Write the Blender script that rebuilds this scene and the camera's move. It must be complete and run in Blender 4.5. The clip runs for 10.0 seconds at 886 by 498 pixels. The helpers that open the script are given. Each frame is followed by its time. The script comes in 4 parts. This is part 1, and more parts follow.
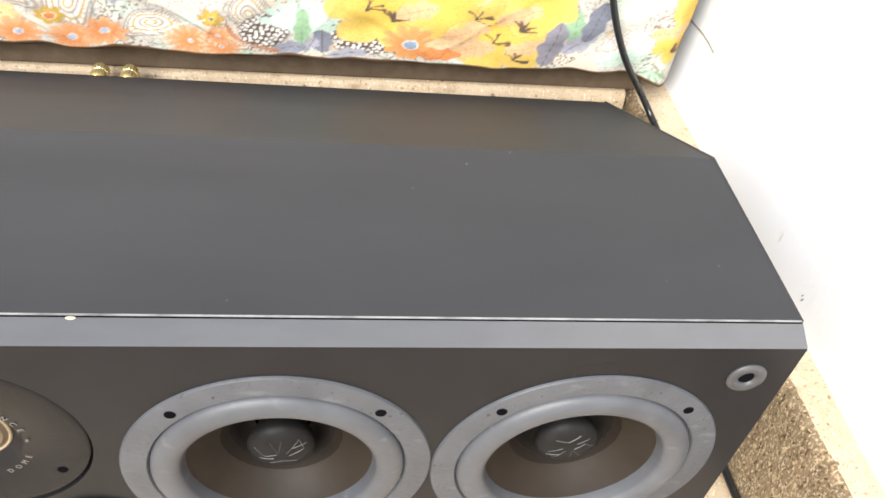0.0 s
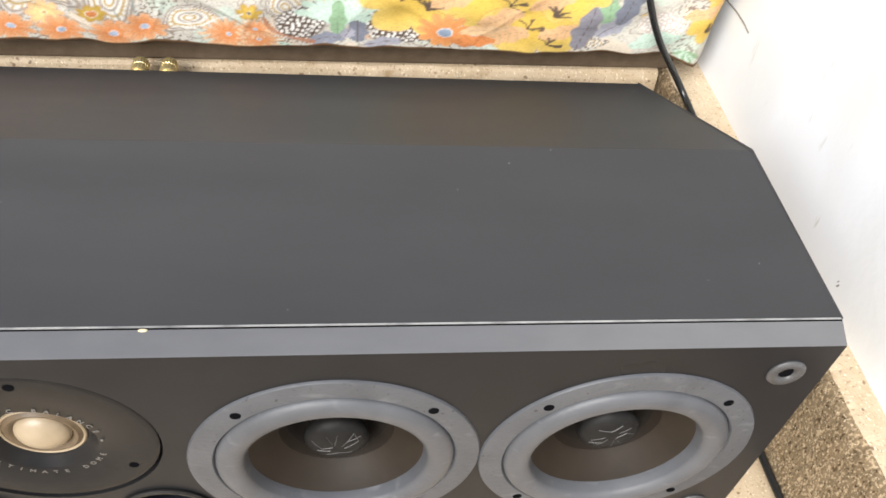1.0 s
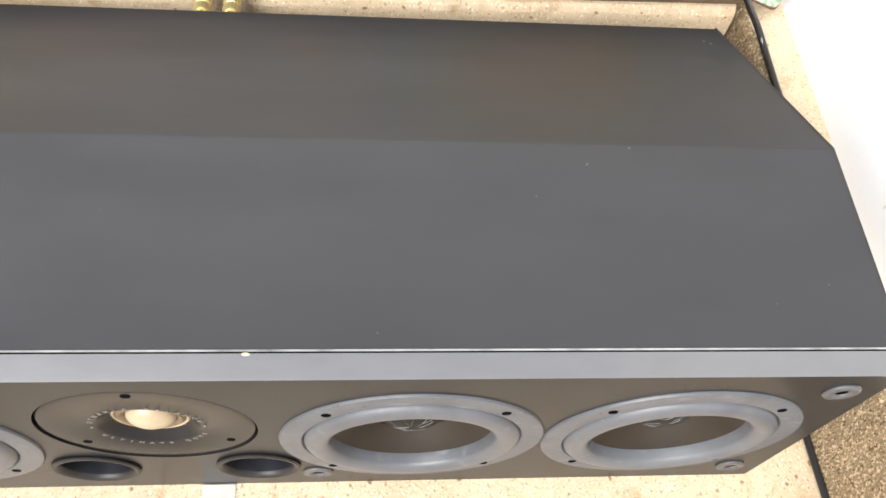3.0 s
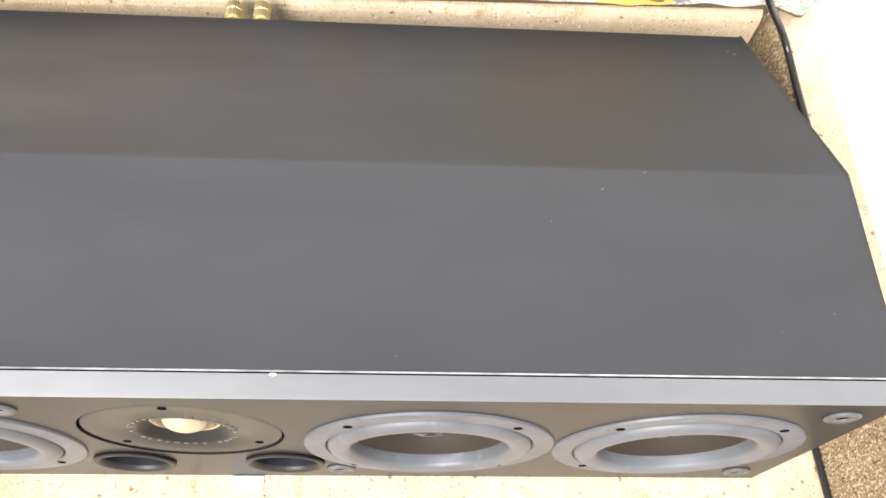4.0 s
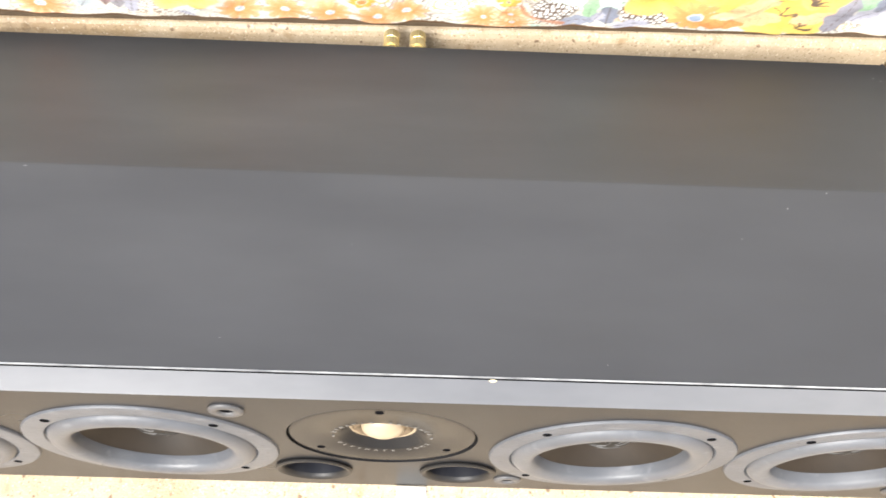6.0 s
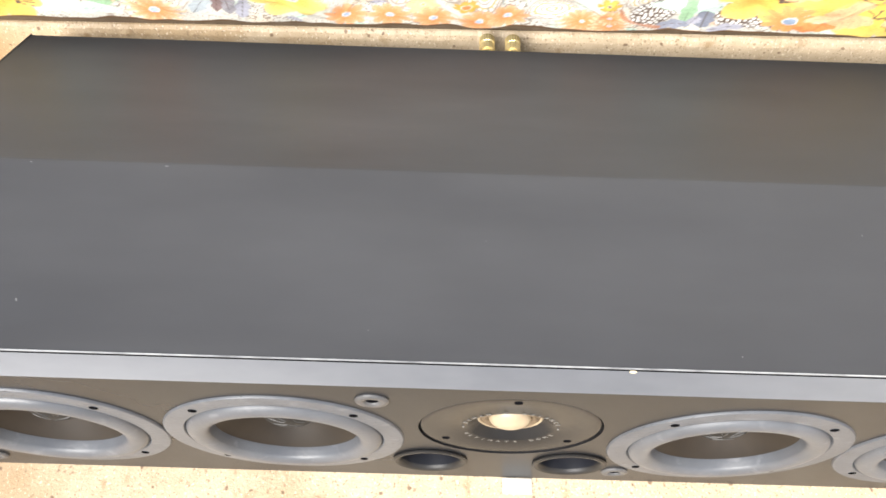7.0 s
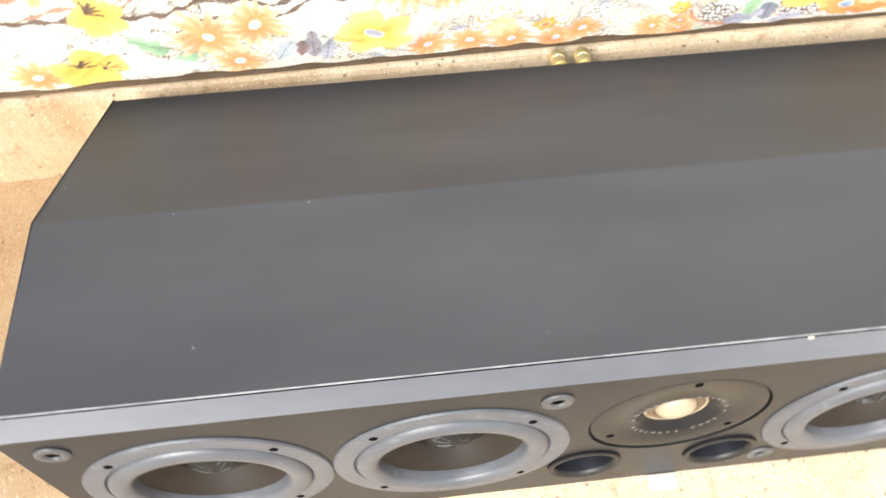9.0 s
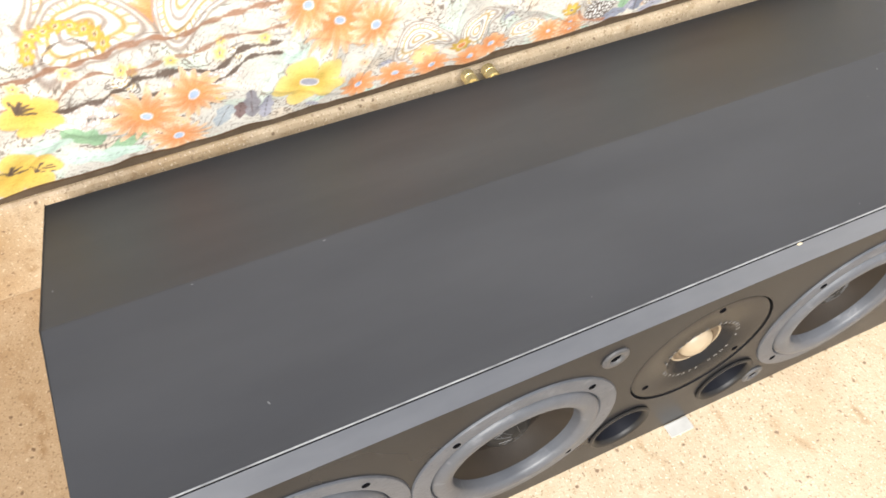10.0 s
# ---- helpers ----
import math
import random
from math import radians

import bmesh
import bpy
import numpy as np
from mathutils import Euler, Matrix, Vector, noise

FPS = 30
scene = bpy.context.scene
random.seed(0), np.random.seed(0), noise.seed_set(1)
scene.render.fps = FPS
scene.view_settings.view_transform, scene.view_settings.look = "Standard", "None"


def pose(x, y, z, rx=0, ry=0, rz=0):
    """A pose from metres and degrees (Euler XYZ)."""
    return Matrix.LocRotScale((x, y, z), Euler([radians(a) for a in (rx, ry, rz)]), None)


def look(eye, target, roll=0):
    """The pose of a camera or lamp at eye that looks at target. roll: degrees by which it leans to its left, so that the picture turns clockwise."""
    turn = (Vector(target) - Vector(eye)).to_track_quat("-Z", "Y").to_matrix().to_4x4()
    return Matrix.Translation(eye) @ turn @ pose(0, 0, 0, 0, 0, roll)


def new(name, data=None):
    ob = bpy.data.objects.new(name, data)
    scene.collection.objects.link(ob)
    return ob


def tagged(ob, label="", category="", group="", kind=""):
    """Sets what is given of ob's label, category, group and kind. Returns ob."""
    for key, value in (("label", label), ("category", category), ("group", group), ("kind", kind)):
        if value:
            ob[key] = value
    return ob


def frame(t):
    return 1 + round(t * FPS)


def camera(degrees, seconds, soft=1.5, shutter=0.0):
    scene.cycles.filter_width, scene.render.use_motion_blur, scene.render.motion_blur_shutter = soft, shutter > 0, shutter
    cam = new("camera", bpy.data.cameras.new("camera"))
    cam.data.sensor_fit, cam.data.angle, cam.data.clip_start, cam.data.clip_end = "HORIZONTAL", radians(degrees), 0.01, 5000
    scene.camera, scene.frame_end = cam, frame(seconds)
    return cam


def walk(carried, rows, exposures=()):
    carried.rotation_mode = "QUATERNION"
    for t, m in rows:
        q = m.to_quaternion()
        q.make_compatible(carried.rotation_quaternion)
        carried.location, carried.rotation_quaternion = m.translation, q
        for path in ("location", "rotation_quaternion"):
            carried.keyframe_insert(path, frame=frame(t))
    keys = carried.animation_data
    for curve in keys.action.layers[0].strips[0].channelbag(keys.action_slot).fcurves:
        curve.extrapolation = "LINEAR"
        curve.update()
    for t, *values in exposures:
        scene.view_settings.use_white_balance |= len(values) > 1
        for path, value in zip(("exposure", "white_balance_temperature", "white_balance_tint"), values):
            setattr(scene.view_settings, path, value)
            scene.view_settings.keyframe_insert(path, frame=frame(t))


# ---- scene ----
cam = camera(59.33, 10.0, soft=1.6, shutter=0.3)
PATH = [
    (0, (0.1614, -0.2084, 0.4552), (0.4591, 1.2167, -0.9160), 9.46),
    (0.5, (0.1606, -0.2063, 0.4723), (0.4131, 1.1667, -0.9598), 7.78),
    (1, (0.1454, -0.1988, 0.4790), (0.3962, 1.1480, -0.9782), 7.71),
    (1.5, (0.1349, -0.1978, 0.4860), (0.3627, 1.1404, -0.9828), 6.74),
    (2, (0.1146, -0.1789, 0.4929), (0.5240, 1.0675, -1.0167), 12.00),
    (2.2, (0.0951, -0.1605, 0.5028), (0.4744, 1.0325, -1.0570), 10.86),
    (2.5, (0.0994, -0.1345, 0.5234), (0.3666, 0.9509, -1.1350), 7.73),
    (2.7, (0.1112, -0.1352, 0.5311), (0.3352, 0.9155, -1.1558), 8.75),
    (3.8, (0.1209, -0.1088, 0.5722), (0.2283, 0.7965, -1.2079), 7.29),
    (4, (0.1212, -0.1090, 0.5758), (0.2296, 0.8005, -1.2021), 7.28),
    (4.5, (0.1140, -0.1106, 0.5785), (0.2146, 0.8230, -1.1874), 7.06),
    (5, (0.0958, -0.1131, 0.5805), (0.1879, 0.8467, -1.1717), 6.69),
    (5.5, (0.0643, -0.1172, 0.5798), (0.1351, 0.8461, -1.1715), 5.03),
    (6, (0.0230, -0.1264, 0.5847), (0.0626, 0.8500, -1.1603), 3.92),
    (6.2, (0.0058, -0.1316, 0.5893), (0.0324, 0.8404, -1.1584), 3.53),
    (7.3, (-0.0584, -0.1402, 0.5951), (-0.0551, 0.8547, -1.1399), 1.83),
    (7.5, (-0.0615, -0.1412, 0.5953), (-0.0805, 0.8590, -1.1365), 0.82),
    (8, (-0.0789, -0.1455, 0.5949), (-0.1186, 0.8502, -1.1392), -0.67),
    (8.5, (-0.1022, -0.1498, 0.5949), (-0.1241, 0.8688, -1.1261), -0.60),
    (9, (-0.1621, -0.1580, 0.5892), (-0.0541, 0.9218, -1.0907), -0.56),
    (9.2, (-0.2145, -0.1510, 0.5913), (0.0701, 0.8976, -1.0878), 1.66),
    (9.5, (-0.2606, -0.1625, 0.5964), (0.1665, 0.9081, -1.0380), 1.85),
    (10, (-0.2894, -0.1646, 0.5817), (0.2816, 0.9268, -0.9939), 2.97),
]
EXPOSURES = [(0.0, 0.75), (0.5, 0.44), (1.0, 0.46), (1.5, 0.76), (2.5, 0.70), (2.8, 0.78), (4.0, 1.20), (5.0, 1.27), (6.0, 1.28), (7.4, 1.05), (8.5, 1.14), (9.0, 1.12), (9.2, 1.02), (9.5, 0.92), (10.0, 0.70)]
walk(cam, [(t, look(eye, target, roll)) for t, eye, target, roll in PATH], EXPOSURES)

# ---- light ----
SUN_ELEVATION, SUN_AZIMUTH = 39.0, 212.0   # azimuth: degrees clockwise from +y, where the sun stands
world = bpy.data.worlds.new("sky")
scene.world = world
world.use_nodes = True
wt = world.node_tree
sky = wt.nodes.new("ShaderNodeTexSky")
sky.sky_type = "NISHITA"
sky.sun_disc = False
sky.dust_density, sky.air_density = 2.0, 1.0
sky.sun_elevation, sky.sun_rotation = radians(SUN_ELEVATION), radians(SUN_AZIMUTH)
wt.links.new(sky.outputs[0], wt.nodes["Background"].inputs[0])
wt.nodes["Background"].inputs[1].default_value = 0.10
sun = new("sun", bpy.data.lights.new("sun", "SUN"))
sun.data.energy, sun.data.angle, sun.data.color = 3.9, radians(40.0), (1.0, 0.985, 0.955)
se, sa = radians(SUN_ELEVATION), radians(SUN_AZIMUTH)
sun.matrix_world = look((3 * math.sin(sa) * math.cos(se), 3 * math.cos(sa) * math.cos(se), 3 * math.sin(se)), (0, 0, 0))


# ---- materials ----
def material(name, colour, rough=0.5, metal=0.0, other=None, grain=60.0, mix=0.5, bump=0.0, bump_scale=300.0,
             spec=0.5, stretch=(1, 1, 1), flecks=None, rough_var=0.0, specks=()):
    """A procedural surface: two scales of variation in colour, fine relief, optional flecks."""
    m = bpy.data.materials.new(name)
    m.use_nodes = True
    t = m.node_tree
    b = t.nodes["Principled BSDF"]
    b.inputs["Roughness"].default_value = rough
    b.inputs["Metallic"].default_value = metal
    b.inputs["Specular IOR Level"].default_value = spec
    coord = t.nodes.new("ShaderNodeTexCoord")
    mp = t.nodes.new("ShaderNodeMapping")
    mp.inputs["Scale"].default_value = stretch
    t.links.new(coord.outputs["Object"], mp.inputs[0])
    other = other or tuple(c * 0.75 for c in colour)
    n1 = t.nodes.new("ShaderNodeTexNoise")
    n1.inputs["Scale"].default_value, n1.inputs["Detail"].default_value = grain, 6
    n2 = t.nodes.new("ShaderNodeTexNoise")
    n2.inputs["Scale"].default_value, n2.inputs["Detail"].default_value = grain / 9, 4
    t.links.new(mp.outputs[0], n1.inputs[0]), t.links.new(mp.outputs[0], n2.inputs[0])
    add = t.nodes.new("ShaderNodeMath")
    add.operation = "ADD"
    t.links.new(n1.outputs[0], add.inputs[0]), t.links.new(n2.outputs[0], add.inputs[1])
    ramp = t.nodes.new("ShaderNodeMapRange")
    ramp.inputs[1].default_value, ramp.inputs[2].default_value = 1 - mix / 2, 1 + mix / 2
    t.links.new(add.outputs[0], ramp.inputs[0])
    cm = t.nodes.new("ShaderNodeMix")
    cm.data_type = "RGBA"
    cm.inputs["A"].default_value, cm.inputs["B"].default_value = (*colour, 1), (*other, 1)
    t.links.new(ramp.outputs[0], cm.inputs["Factor"])
    last = cm.outputs["Result"]
    for scale, low, high, tint, squash in flecks or ():
        mp2 = t.nodes.new("ShaderNodeMapping")
        mp2.inputs["Scale"].default_value = squash
        mp2.inputs["Rotation"].default_value = (0.3, 0.2, scale)
        t.links.new(coord.outputs["Object"], mp2.inputs[0])
        v = t.nodes.new("ShaderNodeTexNoise")
        v.inputs["Scale"].default_value, v.inputs["Detail"].default_value = scale, 2
        t.links.new(mp2.outputs[0], v.inputs[0])
        r2 = t.nodes.new("ShaderNodeMapRange")
        r2.inputs[1].default_value, r2.inputs[2].default_value = low, high
        t.links.new(v.outputs[0], r2.inputs[0])
        c2 = t.nodes.new("ShaderNodeMix")
        c2.data_type = "RGBA"
        c2.inputs["B"].default_value = (*tint, 1)
        t.links.new(r2.outputs[0], c2.inputs["Factor"]), t.links.new(last, c2.inputs["A"])
        last = c2.outputs["Result"]
    for scale, size, tint in specks:     # scattered grains, each cell of its own size
        wob, vo, th, lim, sm, c3 = (t.nodes.new(k) for k in ("ShaderNodeVectorMath", "ShaderNodeTexVoronoi", "ShaderNodeMath", "ShaderNodeSeparateColor", "ShaderNodeMapRange", "ShaderNodeMix"))
        wob.operation, th.operation, c3.data_type = "MULTIPLY_ADD", "DIVIDE", "RGBA"
        wob.inputs[1].default_value = (0.006, 0.006, 0.006)
        t.links.new(n1.outputs["Color"], wob.inputs[0]), t.links.new(coord.outputs["Object"], wob.inputs[2])
        vo.inputs["Scale"].default_value = scale
        t.links.new(wob.outputs[0], vo.inputs["Vector"]), t.links.new(vo.outputs["Color"], lim.inputs[0])
        t.links.new(vo.outputs["Distance"], th.inputs[0]), t.links.new(lim.outputs[0], th.inputs[1])
        sm.inputs[1].default_value, sm.inputs[2].default_value, sm.inputs[3].default_value, sm.inputs[4].default_value = size * 1.6, size * 2.4, 0.9, 0.0
        t.links.new(th.outputs[0], sm.inputs[0])
        c3.inputs["B"].default_value = (*tint, 1)
        t.links.new(sm.outputs[0], c3.inputs["Factor"]), t.links.new(last, c3.inputs["A"])
        last = c3.outputs["Result"]
    t.links.new(last, b.inputs["Base Color"])
    if rough_var:
        rr = t.nodes.new("ShaderNodeMapRange")
        rr.inputs[1].default_value, rr.inputs[2].default_value = 0.3, 0.7
        rr.inputs[3].default_value, rr.inputs[4].default_value = rough - rough_var, rough + rough_var
        t.links.new(n2.outputs[0], rr.inputs[0]), t.links.new(rr.outputs[0], b.inputs["Roughness"])
    if bump:
        n3 = t.nodes.new("ShaderNodeTexNoise")
        n3.inputs["Scale"].default_value, n3.inputs["Detail"].default_value = bump_scale, 4
        t.links.new(mp.outputs[0], n3.inputs[0])
        bp = t.nodes.new("ShaderNodeBump")
        bp.inputs["Strength"].default_value, bp.inputs["Distance"].default_value = bump, 0.002
        t.links.new(n3.outputs[0], bp.inputs["Height"]), t.links.new(bp.outputs[0], b.inputs["Normal"])
    return m


M_SPECK = material("pale_lint", (0.17, 0.17, 0.165), 0.8)
M_TOP = material("charcoal_laminate", (0.047, 0.047, 0.0495), 0.50, spec=0.20, other=(0.039, 0.0385, 0.0393), grain=14, mix=0.9, bump=0.06,
                 bump_scale=900, stretch=(1, 2.5, 2.5), rough_var=0.05)


def add_dust_sheen(m, centre, reach, colour, amount):
    """A thin film of wiped dust in stretched clouds, plus painted sheen, thinning away from a centre."""
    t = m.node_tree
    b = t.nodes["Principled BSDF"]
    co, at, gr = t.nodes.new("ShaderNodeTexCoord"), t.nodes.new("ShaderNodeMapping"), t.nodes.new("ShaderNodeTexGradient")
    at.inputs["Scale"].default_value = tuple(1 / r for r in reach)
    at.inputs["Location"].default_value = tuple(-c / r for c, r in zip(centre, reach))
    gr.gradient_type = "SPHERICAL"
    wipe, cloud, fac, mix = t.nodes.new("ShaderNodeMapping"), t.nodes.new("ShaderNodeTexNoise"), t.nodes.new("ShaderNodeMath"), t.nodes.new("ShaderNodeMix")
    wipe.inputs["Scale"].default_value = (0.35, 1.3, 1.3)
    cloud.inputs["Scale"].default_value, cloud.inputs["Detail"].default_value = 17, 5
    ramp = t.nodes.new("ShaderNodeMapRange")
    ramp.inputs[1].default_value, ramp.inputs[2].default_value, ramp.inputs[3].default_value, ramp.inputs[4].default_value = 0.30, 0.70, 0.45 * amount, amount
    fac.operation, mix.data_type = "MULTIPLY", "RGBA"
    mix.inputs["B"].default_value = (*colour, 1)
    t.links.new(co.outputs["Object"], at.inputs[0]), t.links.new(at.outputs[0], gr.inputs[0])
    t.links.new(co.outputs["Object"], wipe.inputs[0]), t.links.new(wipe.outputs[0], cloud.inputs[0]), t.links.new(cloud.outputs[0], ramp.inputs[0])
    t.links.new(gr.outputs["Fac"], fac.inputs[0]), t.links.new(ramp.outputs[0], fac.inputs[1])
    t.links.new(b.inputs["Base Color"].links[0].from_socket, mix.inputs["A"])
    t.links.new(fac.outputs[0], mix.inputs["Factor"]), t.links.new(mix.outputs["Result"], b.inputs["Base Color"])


# Paler middle of the top: wiped dust together with a painted sheen.
add_dust_sheen(M_TOP, (-0.11, 0.17, 0.17), (0.5, 0.34, 0.5), (0.100, 0.099, 0.100), 0.62)
M_BAFFLE = material("satin_black_baffle", (0.0135, 0.0134, 0.0145), 0.30, other=(0.018, 0.0178, 0.0190), grain=40, spec=0.145, bump=0.04, bump_scale=1100, rough_var=0.05)
# Base made paler than the board to carry the sky's gleam.
M_BAFFLE_TOP = material("black_edge_sky_gleam", (0.094, 0.095, 0.099), 0.38, other=(0.112, 0.113, 0.117), grain=40, spec=1.0, bump=0.04, bump_scale=900, stretch=(1, 3, 3), rough_var=0.05)
M_SEAM = material("worn_edge_tape", (0.40, 0.40, 0.39), 0.5, other=(0.16, 0.16, 0.16), grain=90, stretch=(1, 1, 1))
M_DARK = material("black_gap", (0.006, 0.006, 0.007), 1.0, spec=0.0)
SCUFFS = [(38.0, 0.56, 0.90, (0.052, 0.055, 0.062), (1, 1, 0.7)), (140.0, 0.62, 0.86, (0.135, 0.14, 0.152), (0.5, 1, 1)), (420.0, 0.66, 0.74, (0.030, 0.030, 0.033), (1, 1, 1))]
M_FLANGE = material("dusty_grey_frame", (0.088, 0.093, 0.104), 0.46, other=(0.066, 0.070, 0.079), grain=40, mix=0.6, bump=0.12, bump_scale=400, rough_var=0.14, spec=0.4, flecks=SCUFFS)
M_SURROUND = material("grey_rubber_surround", (0.062, 0.066, 0.075), 0.46, other=(0.094, 0.099, 0.110), grain=32, mix=0.6, bump=0.08, bump_scale=400, rough_var=0.14, spec=0.5, flecks=SCUFFS[:2])
M_CONE = material("dark_brown_cone", (0.0130, 0.0093, 0.0064), 0.54, other=(0.020, 0.0142, 0.0094), grain=60, mix=0.6, spec=0.27, bump=0.05, rough_var=0.08)
M_CAP = material("black_rubber_cap", (0.011, 0.0107, 0.0107), 0.5, other=(0.018, 0.0175, 0.017), grain=90, spec=0.12, bump=0.1)
# These two dark colours paint the soft shade round the dust cap.
M_SHADE_RING = material("brown_shade_ring", (0.0085, 0.0060, 0.0043), 0.65, other=(0.012, 0.0085, 0.0060), grain=60, spec=0.15)
M_VALLEY = material("black_shade_ring", (0.006, 0.005, 0.0045), 0.75, other=(0.011, 0.009, 0.007), grain=120, spec=0.12)
M_EMBLEM = material("grey_embossed_lines", (0.075, 0.074, 0.074), 0.5, other=(0.03, 0.03, 0.03), grain=150)
M_PLATE = material("dark_grey_plate", (0.0115, 0.0113, 0.0118), 0.26, other=(0.016, 0.0156, 0.0160), grain=70, spec=0.13, bump=0.06, bump_scale=900)
M_LETTER = material("pale_print", (0.19, 0.178, 0.16), 0.5)
M_DOME = material("cream_silk_dome", (0.30, 0.235, 0.155), 0.38, other=(0.36, 0.29, 0.20), grain=120)
M_DOME_RING = material("cream_dome_ring", (0.12, 0.085, 0.050), 0.4, other=(0.08, 0.055, 0.032), grain=200)
M_BORE = material("blue_black_bore", (0.010, 0.0108, 0.0150), 0.42, spec=0.4)
M_PORT = material("black_plastic_port", (0.014, 0.0132, 0.0130), 0.45, spec=0.32)
M_PEG = material("grey_rubber_peg", (0.072, 0.072, 0.075), 0.45, other=(0.045, 0.045, 0.047), grain=300, bump=0.1)
M_GOLD = material("gold_plated_brass", (1.0, 0.84, 0.46), 0.28, metal=0.75, other=(0.98, 0.76, 0.34), grain=300)
M_WHITE_SPOT = material("flat_white_spot", (0.62, 0.61, 0.57), 0.35)
M_STONE = material("speckled_beige_stone", (0.64, 0.52, 0.37), 0.5, other=(0.52, 0.40, 0.26), grain=110, mix=0.7, bump=0.3, bump_scale=520,
                   rough_var=0.1, flecks=[(11.0, 0.52, 0.72, (0.50, 0.36, 0.21), (1, 1, 1)), (70.0, 0.60, 0.75, (0.44, 0.31, 0.18), (1, 0.6, 1)), (470.0, 0.60, 0.70, (0.36, 0.26, 0.16), (1, 0.8, 1)),
                                          (520.0, 0.62, 0.70, (0.80, 0.70, 0.54), (1, 1, 0.6)), (330.0, 0.68, 0.78, (0.44, 0.32, 0.20), (0.6, 1.2, 1))], specks=[(95.0, 0.085, (0.22, 0.14, 0.085)), (190.0, 0.10, (0.36, 0.255, 0.16))])
# Rough, flecked kerb face; its base is darkened to stand for shade.
M_STONE_ROUGH_SHADE = material("rough_shaded_stone", (0.26, 0.195, 0.12), 0.75, other=(0.20, 0.145, 0.085), grain=120, mix=0.7, bump=0.6, bump_scale=420, spec=0.2,
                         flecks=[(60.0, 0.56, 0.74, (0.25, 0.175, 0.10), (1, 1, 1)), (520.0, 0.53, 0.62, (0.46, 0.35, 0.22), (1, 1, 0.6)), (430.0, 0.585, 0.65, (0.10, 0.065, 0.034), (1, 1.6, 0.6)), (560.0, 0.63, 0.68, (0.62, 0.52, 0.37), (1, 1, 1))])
# Golden-brown patch: a noisy round falloff multiplies the stone's colour.
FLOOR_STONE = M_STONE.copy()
FLOOR_STONE.name = "speckled_stone_with_patch"
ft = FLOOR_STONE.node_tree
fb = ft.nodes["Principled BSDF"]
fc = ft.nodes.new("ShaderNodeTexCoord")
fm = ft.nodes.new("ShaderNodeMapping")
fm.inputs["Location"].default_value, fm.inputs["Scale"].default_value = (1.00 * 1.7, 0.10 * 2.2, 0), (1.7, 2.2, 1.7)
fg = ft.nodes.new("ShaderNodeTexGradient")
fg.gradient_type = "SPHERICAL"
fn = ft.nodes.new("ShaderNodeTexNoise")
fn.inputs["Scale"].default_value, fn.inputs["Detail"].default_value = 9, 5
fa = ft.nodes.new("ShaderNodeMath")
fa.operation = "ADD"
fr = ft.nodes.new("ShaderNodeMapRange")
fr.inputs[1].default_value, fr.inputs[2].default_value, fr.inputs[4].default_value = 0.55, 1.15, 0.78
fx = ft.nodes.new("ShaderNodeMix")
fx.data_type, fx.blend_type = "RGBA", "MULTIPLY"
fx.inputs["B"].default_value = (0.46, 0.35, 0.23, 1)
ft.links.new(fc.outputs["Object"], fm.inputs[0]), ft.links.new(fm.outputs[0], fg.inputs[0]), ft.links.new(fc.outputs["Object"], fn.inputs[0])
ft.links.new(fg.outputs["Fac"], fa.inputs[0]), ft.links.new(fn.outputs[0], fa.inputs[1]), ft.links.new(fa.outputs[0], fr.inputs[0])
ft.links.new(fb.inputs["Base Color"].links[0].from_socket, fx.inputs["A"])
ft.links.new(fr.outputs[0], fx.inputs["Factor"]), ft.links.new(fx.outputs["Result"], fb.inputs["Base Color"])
fm.name, fr.name = "patch_place", "patch_amount"
# The same brown patch, weaker, set along the bench.
BENCH_STONE = FLOOR_STONE.copy()
BENCH_STONE.name = "speckled_bench_stone"
BENCH_STONE.node_tree.nodes["patch_place"].inputs["Location"].default_value = (-2.30 * 1.9, 0, 0)
BENCH_STONE.node_tree.nodes["patch_place"].inputs["Scale"].default_value = (1.9, 1.9, 1.9)
BENCH_STONE.node_tree.nodes["patch_amount"].inputs[4].default_value = 0.55
M_WALL = material("white_painted_plaster", (0.88, 0.90, 0.935), 0.7, other=(0.85, 0.87, 0.905), grain=14, mix=0.7, bump=0.25, bump_scale=60,
                  flecks=[(90.0, 0.70, 0.76, (0.70, 0.70, 0.68), (1, 1.6, 0.3)), (6.0, 0.6, 0.8, (0.74, 0.74, 0.71), (1, 1, 0.6))])
M_CABLE = material("black_rubber_cable", (0.014, 0.014, 0.014), 0.22, other=(0.02, 0.02, 0.02), grain=200)


# ---- mesh helpers ----
def part(name, bm, mat, parent=None, label="", smooth=False):
    me = bpy.data.meshes.new(name)
    bmesh.ops.recalc_face_normals(bm, faces=bm.faces[:])
    bm.to_mesh(me)
    bm.free()
    me.materials.append(mat)
    if smooth:
        for p in me.polygons:
            p.use_smooth = True
        me.set_sharp_from_angle(angle=radians(40))
    ob = new(name, me)
    if parent:
        ob.parent = parent
    if label:
        tagged(ob, label)
    return ob


def box_bm(x0, x1, y0, y1, z0, z1, bevel=0.0, segs=2):
    bm = bmesh.new()
    bmesh.ops.create_cube(bm, size=1.0, matrix=Matrix.Translation(((x0 + x1) / 2, (y0 + y1) / 2, (z0 + z1) / 2)) @ Matrix.Diagonal((x1 - x0, y1 - y0, z1 - z0, 1)))
    if bevel:
        bmesh.ops.bevel(bm, geom=bm.edges[:], offset=bevel, segments=segs, affect="EDGES", profile=0.5)
    return bm


